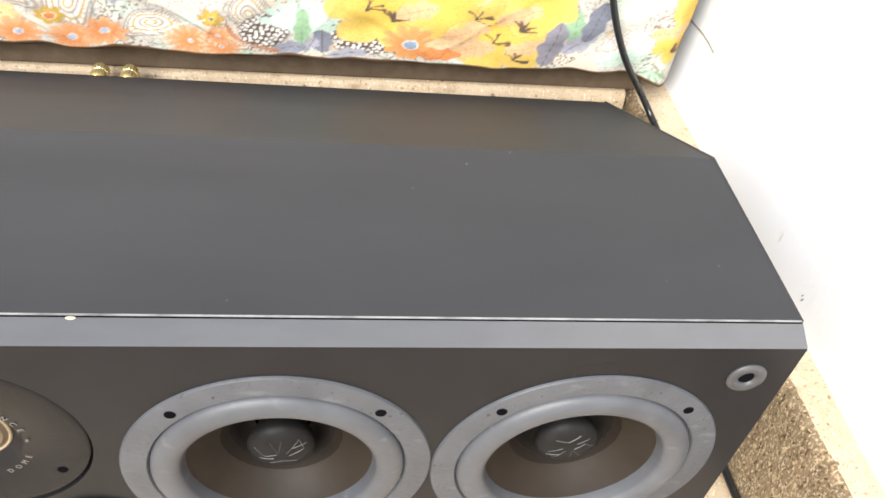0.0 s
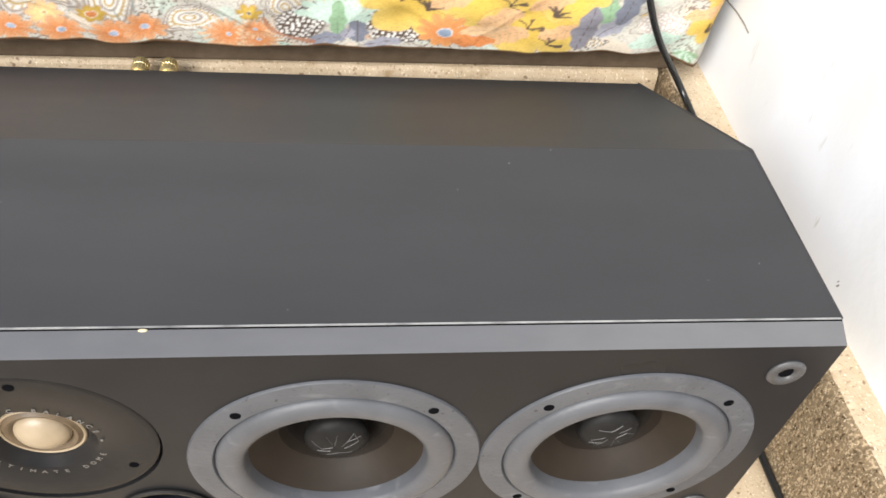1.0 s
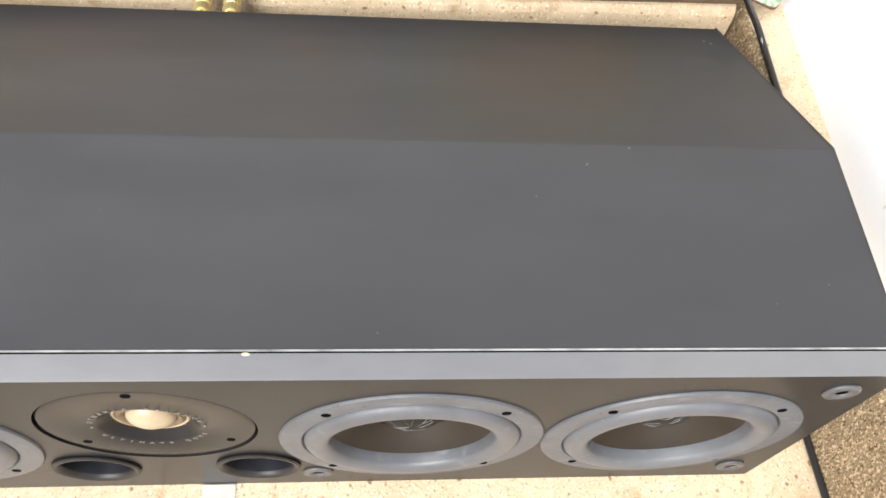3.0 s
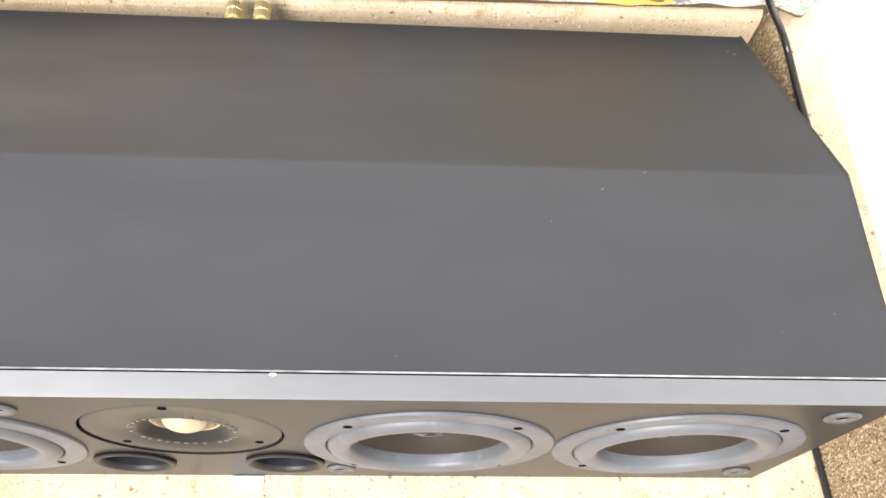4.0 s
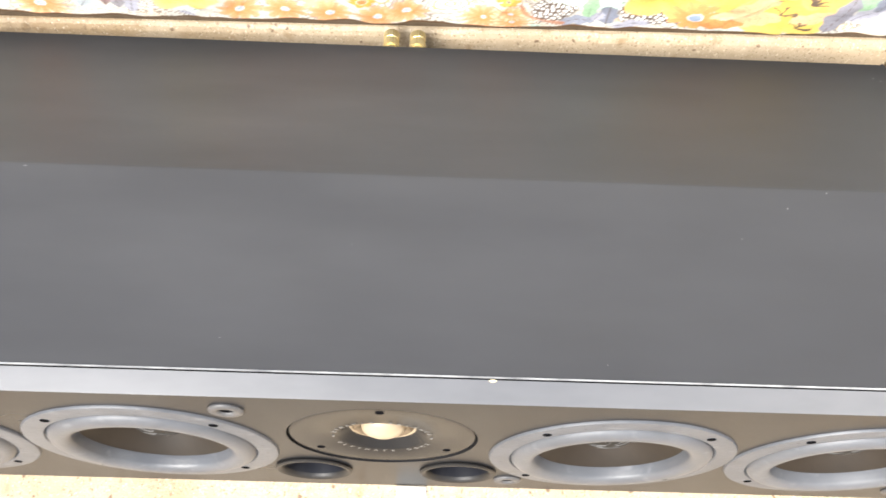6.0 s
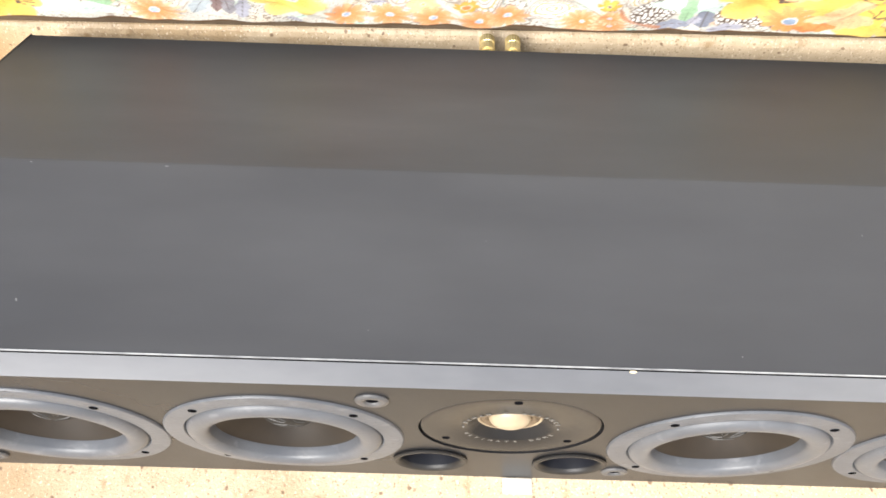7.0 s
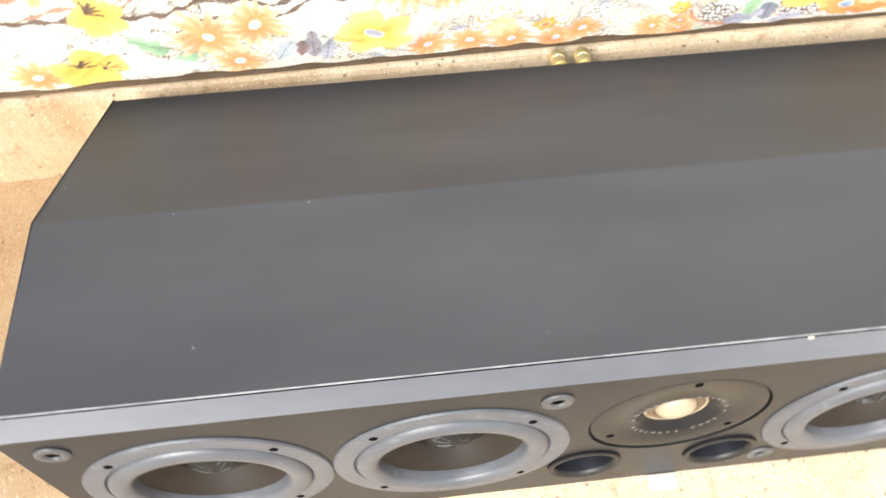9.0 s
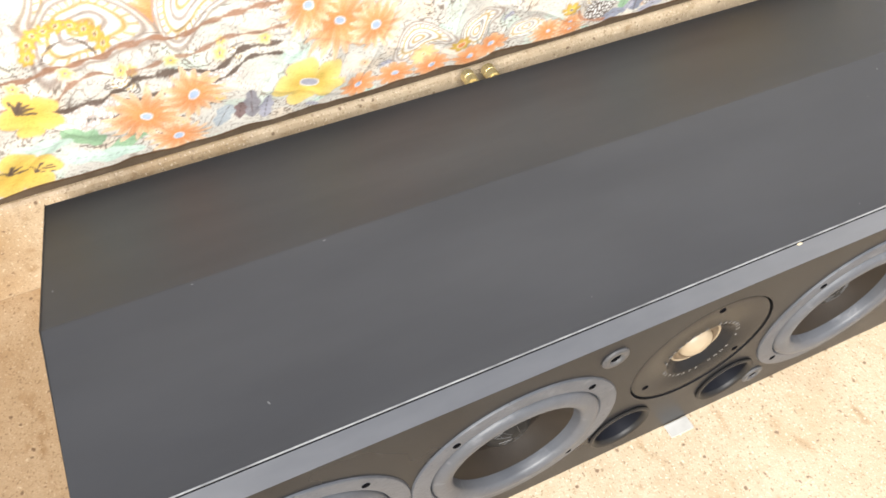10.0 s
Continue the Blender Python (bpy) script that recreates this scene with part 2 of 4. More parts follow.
def lathe_bm(profile, segs=64, cx=0.0, cz=0.0, wave=None):
    """Turn a profile of (radius, y) round an axis along y through (cx, cz)."""
    bm = bmesh.new()
    rings = []
    for r, y in profile:
        if r < 1e-6:
            rings.append([bm.verts.new((cx, y, cz))])
        else:
            rings.append([bm.verts.new((cx + r * math.cos(2 * math.pi * i / segs), y + (wave(r, i / segs) if wave else 0), cz + r * math.sin(2 * math.pi * i / segs))) for i in range(segs)])
    for a, b in zip(rings, rings[1:]):
        for i in range(segs):
            j = (i + 1) % segs
            if len(a) == 1:
                bm.faces.new((a[0], b[i], b[j]))
            elif len(b) == 1:
                bm.faces.new((a[i], b[0], a[j]))
            else:
                bm.faces.new((a[i], b[i], b[j], a[j]))
    return bm


def prism_bm(profile, x0, x1, caps=True):
    """Extrude a closed profile of (y, z) along x."""
    bm = bmesh.new()
    a = [bm.verts.new((x0, y, z)) for y, z in profile]
    b = [bm.verts.new((x1, y, z)) for y, z in profile]
    n = len(profile)
    for i in range(n):
        bm.faces.new((a[i], a[(i + 1) % n], b[(i + 1) % n], b[i]))
    if caps:
        bm.faces.new(a), bm.faces.new(list(reversed(b)))
    return bm


def tube_object(name, points, radius, mat, res=10):
    cu = bpy.data.curves.new(name, "CURVE")
    cu.dimensions, cu.bevel_depth, cu.bevel_resolution, cu.resolution_u = "3D", radius, 4, res
    sp = cu.splines.new("NURBS")
    sp.points.add(len(points) - 1)
    for p, c in zip(sp.points, points):
        p.co = (*c, 1)
    sp.use_endpoint_u, sp.order_u = True, 4
    cu.materials.append(mat)
    tmp = bpy.data.objects.new(name + "_curve", cu)
    scene.collection.objects.link(tmp)
    me = bpy.data.meshes.new_from_object(tmp.evaluated_get(bpy.context.evaluated_depsgraph_get()))
    bpy.data.objects.remove(tmp)
    for p in me.polygons:
        p.use_smooth = True
    return new(name, me)


# ---- structure: stone floor, bench, kerb and walls, turned a degree or two from the loudspeaker ----
FLOOR = 0.0030
LEDGE = 0.1055
ROOM = pose(0.42, 0.357, 0, 0, 0, 1.0)
SIDE = pose(0.423, 0.357, 0, 0, 0, 2.0)


def setting(name, bm, mat, label):
    ob = part(name, bm, mat)
    ob.matrix_world = ROOM
    return tagged(ob, label, kind="structure")


setting("floor", box_bm(-3.5, 0.3, -3.0, -0.0005, FLOOR - 0.1, FLOOR), FLOOR_STONE, "beige speckled stone floor with a golden-brown patch")


def worn_block(name, profile, length, steps, mat, label, side=None, seed=0.0):
    """A long stone block along its own x, whose upper front edge is worn: profile of (y, z, wear)."""
    n = len(profile)
    verts, faces = [], []
    for i in range(steps + 1):
        x = length * i / steps
        for y, z, wear in profile:
            a, b = noise.noise((x * 30, seed, 1.0)), noise.noise((x * 140, seed, 2.0))
            verts.append((x, y + wear * (0.0016 * a + 0.0009 * b), z - wear * (0.0010 * abs(a) + 0.0008 * max(b, 0.0))))
    for i in range(steps):
        for j in range(n):
            k = (j + 1) % n
            faces.append((i * n + j, i * n + k, (i + 1) * n + k, (i + 1) * n + j))
    faces.append(tuple(range(n))), faces.append(tuple(steps * n + j for j in reversed(range(n))))
    me = bpy.data.meshes.new(name)
    me.from_pydata(verts, [], faces)
    me.materials.append(mat)
    ob = new(name, me)
    bm = bmesh.new()
    bm.from_mesh(me)
    bmesh.ops.recalc_face_normals(bm, faces=bm.faces[:])
    bm.to_mesh(me)
    bm.free()
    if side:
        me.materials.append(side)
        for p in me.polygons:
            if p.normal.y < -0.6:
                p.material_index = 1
    return tagged(ob, label, kind="structure")


EDGE = [(0.0, FLOOR - 0.1, 0.0), (0.0, LEDGE - 0.014, 0.4), (0.0004, LEDGE - 0.008, 1.0), (0.0018, LEDGE - 0.0034, 1.0), (0.0045, LEDGE - 0.0010, 1.0), (0.009, LEDGE, 0.6), (0.016, LEDGE, 0.2)]
bench = worn_block("bench", EDGE + [(1.05, LEDGE, 0.0), (1.05, FLOOR - 0.1, 0.0)], 3.4, 900, BENCH_STONE, "low beige stone bench with a worn front edge", None, 3.0)
bench.matrix_world = ROOM @ pose(-3.401, 0, 0)
WALL_X = 0.459
kerb = worn_block("kerb", EDGE + [(0.12, LEDGE, 0.0), (0.12, FLOOR - 0.1, 0.0)], 2.1, 700, M_STONE, "narrow beige stone kerb with a rough face darkened as shade", M_STONE_ROUGH_SHADE, 7.0)
kerb.matrix_world = SIDE @ pose(0.0, 1.0, 0, 0, 0, -90)
wall_east = tagged(part("wall_east", box_bm(WALL_X, 0.7, -2.4, 1.45, LEDGE, 1.0), M_WALL), "white painted plaster wall", kind="structure")
cb = bmesh.new()
crack = [(0.375, 0.171), (0.356, 0.1728), (0.342, 0.1740), (0.326, 0.1738), (0.314, 0.1725)]
cv = [(cb.verts.new((WALL_X - 0.0004, y, z + 0.0007)), cb.verts.new((WALL_X - 0.0004, y, z - 0.0007)), cb.verts.new((WALL_X + 0.001, y, z - 0.0007)), cb.verts.new((WALL_X + 0.001, y, z + 0.0007))) for y, z in crack]
for p, q in zip(cv, cv[1:]):
    for i in range(4):
        cb.faces.new((p[i], p[(i + 1) % 4], q[(i + 1) % 4], q[i]))
part("plaster_crack", cb, material("grey_crack", (0.35, 0.34, 0.32), 0.9), wall_east, "thin grey crack")
nb = bmesh.new()
for dy, dz, size in ((0.0, 0.0, 1.0), (0.0016, 0.0022, 0.7)):
    bmesh.ops.create_icosphere(nb, subdivisions=1, radius=1.0, matrix=Matrix.Translation((WALL_X, 0.098 + dy, 0.123 + dz)) @ pose(0, 0, 0, 25, 0, 0) @ Matrix.Diagonal((0.0004, 0.0008 * size, 0.0021 * size, 1)))
part("plaster_nick", nb, material("grey_nick", (0.30, 0.29, 0.28), 0.9), wall_east, "small grey nick")
# Unseen wall, added to close the place behind the bench for reflections.
tagged(part("added_wall_north", box_bm(-3.0, 0.7, 1.46, 1.6, 0.0, 1.0), M_WALL), "unseen white wall added behind the bench", kind="structure")

# ---- loudspeaker ----
HALF, TOP, DEPTH, BEND, REAR = 0.3848, 0.2, 0.3172, 0.1382, 0.1207
BOARD, FRONT = 0.0125, 0.3838


def woofer(cx, cz, parent, turn):
    flange = part("woofer", lathe_bm([(0.0720, 0.0), (0.0757, -0.0012), (0.0757, -0.0026), (0.0750, -0.0036), (0.0734, -0.0040), (0.0632, -0.0040), (0.0624, -0.0032), (0.0616, -0.0006),
                                      (0.0560, 0.003)], 96, cx, cz), M_FLANGE, parent, "dusty grey woofer with a wide rubber surround", True)
    prof = [(0.0620, -0.0014)] + [(0.0544 + 0.0074 * math.cos(a), -0.0024 - 0.0052 * math.sin(a)) for a in [math.pi * k / 14 for k in range(15)]] + [(0.0462, -0.0006), (0.0458, 0.003)]
    part("surround", lathe_bm(prof, 96, cx, cz), M_SURROUND, flange, "", True)
    part("cone", lathe_bm([(0.0468, 0.0015), (0.041, 0.0058), (0.036, 0.0106), (0.0310, 0.0150)], 80, cx, cz), M_CONE, flange, "", True)
    # Two darkened rings stand for the shade where the cone dips round the cap.
    part("cap_shade_ring", lathe_bm([(0.0310, 0.0150), (0.0290, 0.0167), (0.0268, 0.0186)], 64, cx, cz), M_SHADE_RING, flange, "", True)
    part("cap_shade_pit", lathe_bm([(0.0268, 0.0186), (0.0250, 0.0200), (0.0235, 0.0218), (0.0215, 0.0246), (0.0195, 0.0268), (0.0172, 0.0278), (0.0155, 0.0280)], 56, cx, cz), M_VALLEY, flange, "", True)
    dome = [(0.0118, 0.0300), (0.0126, 0.0220), (0.0160, 0.0165), (0.0175, 0.0118)] + [(0.0175 * math.cos(a), 0.0118 - 0.0078 * math.sin(a)) for a in [math.pi / 2 * k / 8 for k in range(1, 8)]] + [(0.0, 0.0040)]
    cap = part("dust_cap", lathe_bm(dome, 48, cx, cz), M_CAP, flange, "", True)
    bm = bmesh.new()
    for stroke in (((-1.0, 0.30), (-0.62, -0.15), (-0.15, 0.0)), ((-0.85, -0.35), (-0.3, -0.3)), ((-0.35, 0.7), (-0.1, 0.05), (0.1, 0.75)), ((0.2, 0.0), (0.75, 0.65), (0.9, 0.1), (0.3, -0.15)), ((0.45, 0.3), (1.0, 0.35)),
                   ((-0.5, -0.7), (0.0, -0.5), (0.55, -0.65))):
        pts = []
        for (ax, az), (bx, bz) in zip(stroke, stroke[1:]):
            pts += [(ax + (bx - ax) * q / 4, az + (bz - az) * q / 4) for q in range(4)]
        pts.append(stroke[-1])
        pts = [(0.0130 * (px * math.cos(turn) - pz * math.sin(turn)), 0.0018 + 0.0122 * (px * math.sin(turn) + pz * math.cos(turn))) for px, pz in pts]
        row = []
        for k, (px, pz) in enumerate(pts):
            rr = math.hypot(px, pz)
            y = next(y0 + (y1 - y0) * (rr - r0) / (r1 - r0) for (r1, y1), (r0, y0) in zip(dome[3:], dome[4:]) if r0 <= rr <= r1) - 0.0003
            qx, qz = pts[min(k + 1, len(pts) - 1)]
            ox, oz = pts[max(k - 1, 0)]
            L = math.hypot(qx - ox, qz - oz)
            nx, nz = -(qz - oz) / L * 0.00034, (qx - ox) / L * 0.00034
            row.append((bm.verts.new((cx + px - nx, y + 0.0005, cz + pz - nz)), bm.verts.new((cx + px, y, cz + pz)), bm.verts.new((cx + px + nx, y + 0.0005, cz + pz + nz))))
        for p, q in zip(row, row[1:]):
            bm.faces.new((p[0], p[1], q[1], q[0])), bm.faces.new((p[1], p[2], q[2], q[1]))
    part("emblem", bm, M_EMBLEM, cap)
    for sx in (-1, 1):
        for sz in (-1, 1):
            part("screw_hole", lathe_bm([(0.0027, -0.0040), (0.0026, -0.0043), (0.0, -0.0043)], 18, cx + sx * 0.0470, cz + sz * 0.0488 + 0.0008), M_DARK, flange)
    flange.location.y = 0.0022
    return flange


def letter_ring(parent, cz, y, radius, size):
    """Raised lettering on an arc: one text over the top, one under the bottom."""
    bm = bmesh.new()
    dep = bpy.context.evaluated_depsgraph_get
    for text, start, step, up in (("DYNAMIC BALANCE", 162, -10.3, 1), ("ULTIMATE DOME", 207, 10.6, -1)):
        for k, ch in enumerate(text):
            if ch == " ":
                continue
            cu = bpy.data.curves.new("letter", "FONT")
            cu.body, cu.size, cu.align_x, cu.extrude, cu.resolution_u = ch, size, "CENTER", 0.0001, 2
            tmp = bpy.data.objects.new("letter", cu)
            scene.collection.objects.link(tmp)
            me = bpy.data.meshes.new_from_object(tmp.evaluated_get(dep()))
            bpy.data.objects.remove(tmp)
            a = start + k * step
            if up > 0:
                m = Matrix.Translation((radius * math.cos(radians(a)), y, cz + radius * math.sin(radians(a)))) @ Matrix.Rotation(radians(-(a - 90)), 4, "Y") @ Matrix.Rotation(radians(90), 4, "X")
            else:
                r2 = radius + size * 0.7
                m = Matrix.Translation((r2 * math.cos(radians(a)), y, cz + r2 * math.sin(radians(a)))) @ Matrix.Rotation(radians(-(a - 270)), 4, "Y") @ Matrix.Rotation(radians(90), 4, "X")
            me.transform(m)
            bm.from_mesh(me)
            bpy.data.meshes.remove(me)
    for a in (2, 178):
        bmesh.ops.create_cube(bm, size=0.0011, matrix=Matrix.Translation(((radius + 0.001) * math.cos(radians(a)), y, cz + (radius + 0.001) * math.sin(radians(a)))))
    part("lettering", bm, M_LETTER, parent)


def tweeter(cx, cz, parent):
    plate = part("tweeter", lathe_bm([(0.0545, 0.0), (0.0556, -0.0006), (0.0556, -0.0014), (0.0551, -0.0020), (0.0542, -0.0023), (0.0520, -0.0022),
                                      (0.0280, -0.0022), (0.0262, -0.0012), (0.0225, 0.0030), (0.0196, 0.0046), (0.017, 0.0048)], 96, cx, cz), M_PLATE, parent, "round dark tweeter plate with a cream dome", True)
    part("dome_ring", lathe_bm([(0.0196, 0.0046), (0.0182, 0.0036), (0.0165, 0.0022), (0.0148, 0.0026), (0.0132, 0.0046)], 56, cx, cz), M_DOME_RING, plate, "", True)
    part("dome_lip", lathe_bm([(0.0204, 0.0046), (0.0201, 0.0034), (0.0194, 0.0029), (0.0187, 0.0034), (0.0185, 0.0044)], 56, cx, cz), M_DOME, plate, "cream dome lip", True)
    part("dome", lathe_bm([(0.0134, 0.0046)] + [(0.0132 * math.cos(a), 0.0046 - 0.0072 * math.sin(a)) for a in [math.pi / 2 * k / 9 for k in range(10)]], 56, cx, cz), M_DOME, plate, "cream fabric dome", True)
    for x, z in ((cx, cz + 0.0478), (cx - 0.0389, cz - 0.0250), (cx + 0.0389, cz - 0.0250)):
        part("screw_hole", lathe_bm([(0.0025, -0.0022), (0.0024, -0.0025), (0.0, -0.0025)], 18, x, z), M_DARK, plate)
    plate.location.y = 0.0030
    letter_ring(plate, cz, -0.0023, 0.0280, 0.0040)
    return plate


def loudspeaker():
    root = new("centre_speaker")
    tagged(root, "large black centre loudspeaker with four woofers, lying on a stone floor", "loudspeaker")
    # shell: top, sloping rear, back, bottom, sides; open at the front, where the board closes it
    bm = prism_bm([(BOARD + 0.001, FLOOR), (BOARD + 0.001, TOP), (BEND, TOP), (DEPTH, REAR), (DEPTH, FLOOR)], -HALF, HALF)
    front = [f for f in bm.faces if all(abs(v.co.y - BOARD - 0.001) < 1e-5 for v in f.verts)]
    bmesh.ops.delete(bm, geom=front, context="FACES")
    edges = [e for e in bm.edges if len(e.link_faces) == 2]
    bmesh.ops.bevel(bm, geom=edges, offset=0.0009, segments=1, affect="EDGES", profile=0.5)
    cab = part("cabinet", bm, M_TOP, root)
    # front board with its cut-outs
    bm = bmesh.new()
    rim = [(-FRONT, FLOOR), (FRONT, FLOOR), (FRONT, TOP), (-FRONT, TOP)]
    loops = [rim]
    centres = [(-0.2927, 0.1005), (-0.1413, 0.1005), (0.1413, 0.1005), (0.2927, 0.1005)]
    for c, z, r, n in [(x, z, 0.0700, 48) for x, z in centres] + [(0.0, 0.1262, 0.0566, 56), (-0.0485, 0.0500, 0.0215, 28), (0.0485, 0.0500, 0.0215, 28)]:
        loops.append([(c + r * math.cos(2 * math.pi * k / n), z + r * math.sin(2 * math.pi * k / n)) for k in range(n)])
    for lp in loops:
        vs = [bm.verts.new((x, 0.0, z)) for x, z in lp]
        for i in range(len(vs)):
            bm.edges.new((vs[i], vs[(i + 1) % len(vs)]))
    bmesh.ops.triangle_fill(bm, edges=bm.edges[:], use_beauty=True, use_dissolve=False)
    ret = bmesh.ops.extrude_face_region(bm, geom=bm.faces[:])
    for v in ret["geom"]:
        if isinstance(v, bmesh.types.BMVert):
            v.co.y = BOARD
    for v in bm.verts:      # the upper edge falls a little towards the front
        if abs(v.co.z - TOP) < 1e-5 and v.co.y < 0.001:
            v.co.z = TOP - 0.0040
    for v in bm.verts:      # and the ends are chamfered
        if v.co.y < 0.001 and abs(abs(v.co.x) - FRONT) < 1e-4:
            v.co.x *= (FRONT - 0.0012) / FRONT
    front_edges = [e for e in bm.edges if all(v.co.y < 0.001 and v.co.z > TOP - 0.0045 for v in e.verts)]
    bmesh.ops.bevel(bm, geom=front_edges, offset=0.0009, segments=2, affect="EDGES", profile=0.5)
    board = part("baffle", bm, M_BAFFLE, root, "satin black front board")
    # Upward faces of the board take the colour with the gleam painted in.
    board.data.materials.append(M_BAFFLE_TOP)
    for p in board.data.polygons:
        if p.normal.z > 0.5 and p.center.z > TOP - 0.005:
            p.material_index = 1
    part("edge_strip", box_bm(-FRONT + 0.0004, FRONT - 0.0004, BOARD + 0.0002, BOARD + 0.0011, TOP - 0.004, TOP + 0.0004), M_SEAM, board, "thin worn pale edge line")
    part("edge_groove", box_bm(-FRONT + 0.0004, FRONT - 0.0004, BOARD - 0.0006, BOARD + 0.0001, TOP - 0.004, TOP + 0.0001), M_DARK, board)
    bm = bmesh.new()
    bmesh.ops.create_icosphere(bm, subdivisions=2, radius=1.0, matrix=Matrix.Translation((0.0592, BOARD - 0.0010, TOP - 0.0001)) @ Matrix.Diagonal((0.0021, 0.0009, 0.0006, 1)))
    part("chip", bm, material("bare_wood_chip", (0.75, 0.64, 0.42), 0.7), board, "pale chipped spot")
    # Thin white plate flat on the floor, just before the baffle.
    part("white_spot", box_bm(0.006, 0.028, -0.0120, -0.0006, FLOOR, FLOOR + 0.0007, 0.0002), M_WHITE_SPOT, root, "small plain white spot on the floor")
    for k, (x, z) in enumerate(centres):
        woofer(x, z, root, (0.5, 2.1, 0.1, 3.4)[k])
    tweeter(0.0, 0.1262, root)
    for x in (-0.0485, 0.0485):
        part("bass_port", lathe_bm([(0.0225, 0.0), (0.0257, -0.0006), (0.0257, -0.0016), (0.0245, -0.0024), (0.0228, -0.0022), (0.0212, -0.0006), (0.0206, 0.001)], 56, x, 0.05),
             M_PORT, root, "flared black plastic bass port", True)
        part("bore", lathe_bm([(0.0206, 0.001), (0.0200, 0.006), (0.0198, 0.03), (0.0198, 0.11), (0.0, 0.11)], 48, x, 0.05), M_BORE, bpy.data.objects[[o.name for o in root.children if o.name.startswith("bass_port")][-1]], "", True)
    for x, z in ((0.3605, 0.1748), (0.3605, 0.030), (-0.0822, 0.1748), (0.084, 0.0315), (-0.3605, 0.1748), (-0.3605, 0.030)):
        peg = part("grille_socket", lathe_bm([(0.0096, 0.0), (0.0097, -0.0007), (0.0091, -0.0016), (0.0074, -0.0021), (0.0054, -0.0019), (0.0044, -0.0012), (0.0038, 0.0), (0.0, 0.0)], 32, x, z), M_PEG, root, "grey rubber grille socket", True)
        part("socket_hole", lathe_bm([(0.0038, -0.0004), (0.0034, -0.0008), (0.0, -0.0008)], 18, x, z), M_DARK, peg)
    bm = bmesh.new()
    rnd = random.Random(3)
    for k, (x, y) in enumerate(((0.236, 0.124), (0.205, 0.102), (0.324, 0.038), (0.355, 0.049), (-0.281, 0.043), (-0.085, 0.031), (-0.216, 0.136), (-0.299, 0.136), (0.262, 0.136),
                                (0.365, 0.291), (0.369, 0.287), (0.257, 0.294), (-0.108, 0.178), (-0.378, 0.179), (0.12, 0.022), (-0.02, 0.09))):
        z = TOP if y < BEND else TOP - (y - BEND) * (TOP - REAR) / (DEPTH - BEND)
        size = (1.0, 0.6, 0.5, 0.6, 1.3, 0.5, 1.2, 1.0, 0.9, 1.1, 0.9, 0.6, 0.7, 1.4, 0.5, 0.4)[k]
        bmesh.ops.create_icosphere(bm, subdivisions=1, radius=1.0, matrix=Matrix.Translation((x, y, z)) @ pose(0, 0, 0, 0, 0, rnd.uniform(0, 180)) @ Matrix.Diagonal((0.0011 * size, 0.00045 * size, 0.0002, 1)))
    tagged(part("lint_specks", bm, M_SPECK, cab, "pale specks of lint"), kind="stuff")
    part("terminal_plate", box_bm(-0.045, 0.045, DEPTH - 0.001, DEPTH + 0.003, 0.058, 0.1165, 0.0015), M_PORT, root)
    for x in (-0.012, 0.0095):
        prof = [(0.0, DEPTH + 0.003), (0.0050, DEPTH + 0.003), (0.0050, DEPTH + 0.006), (0.0066, DEPTH + 0.0065), (0.0066, DEPTH + 0.0135), (0.0060, DEPTH + 0.0142), (0.0060, DEPTH + 0.0155),
                (0.0066, DEPTH + 0.0162), (0.0066, DEPTH + 0.0240), (0.0058, DEPTH + 0.0250), (0.0030, DEPTH + 0.0250), (0.0030, DEPTH + 0.0235), (0.0, DEPTH + 0.0235)]
        bm = lathe_bm([(r * 0.98, DEPTH + 0.003 + (y - DEPTH - 0.003) * 0.8) for r, y in prof], 36, x, 0.1130)
        for v in bm.verts:
            dx, dz = v.co.x - x, v.co.z - 0.1130
            r = math.hypot(dx, dz)
            if r > 0.0062:
                k = round(math.atan2(dz, dx) / (2 * math.pi) * 36) % 2
                v.co.x, v.co.z = x + dx * (0.945 if k else 1), 0.1130 + dz * (0.945 if k else 1)
        part("binding_post", bm, M_GOLD, root, "gold-plated binding post")
    return root


loudspeaker()

# ---- mattress in a flowered cover, lying on the bench ----

MX0, MX1 = -1.6, 0.4460
HEM_Y, HEM_Z = 0.3190, 0.1425
LO, HI = -0.62, MX1          # the stretch of the cover that carries the fine print


def cloth_profile(s):
    """(y, z) at the length s up the front of the cover from its lower edge; under the edge it turns back to the bench."""
    if s < 0:
        a = min(-s / 0.06, 1.0)
        return HEM_Y + 0.09 * a, HEM_Z - 0.006 * math.sin(math.pi * min(a * 4, 1.0)) + 0.004 * a
    if s < 0.06:
        a = s / 0.06
        return HEM_Y - 0.006 * math.sin(a * math.pi / 2), HEM_Z + s * 0.985
    if s < 0.19:
        return HEM_Y - 0.006 + 0.012 * ((s - 0.06) / 0.13) ** 2, HEM_Z + 0.0591 + (s - 0.06)
    a = min((s - 0.19) / 0.1, 1.0) * math.pi / 2
    r = 0.1 / (math.pi / 2)
    return HEM_Y + 0.006 + r * (1 - math.cos(a)) + max(0.0, s - 0.29), HEM_Z + 0.1891 + r * math.sin(a)


ORANGE, PEACH, YELLOW, GOLD = (0.78, 0.25, 0.05), (0.82, 0.46, 0.24), (0.80, 0.52, 0.06), (0.52, 0.31, 0.03)
GREEN, AQUA, SLATE, MAUVE = (0.30, 0.50, 0.29), (0.62, 0.80, 0.68), (0.19, 0.21, 0.28), (0.42, 0.42, 0.50)
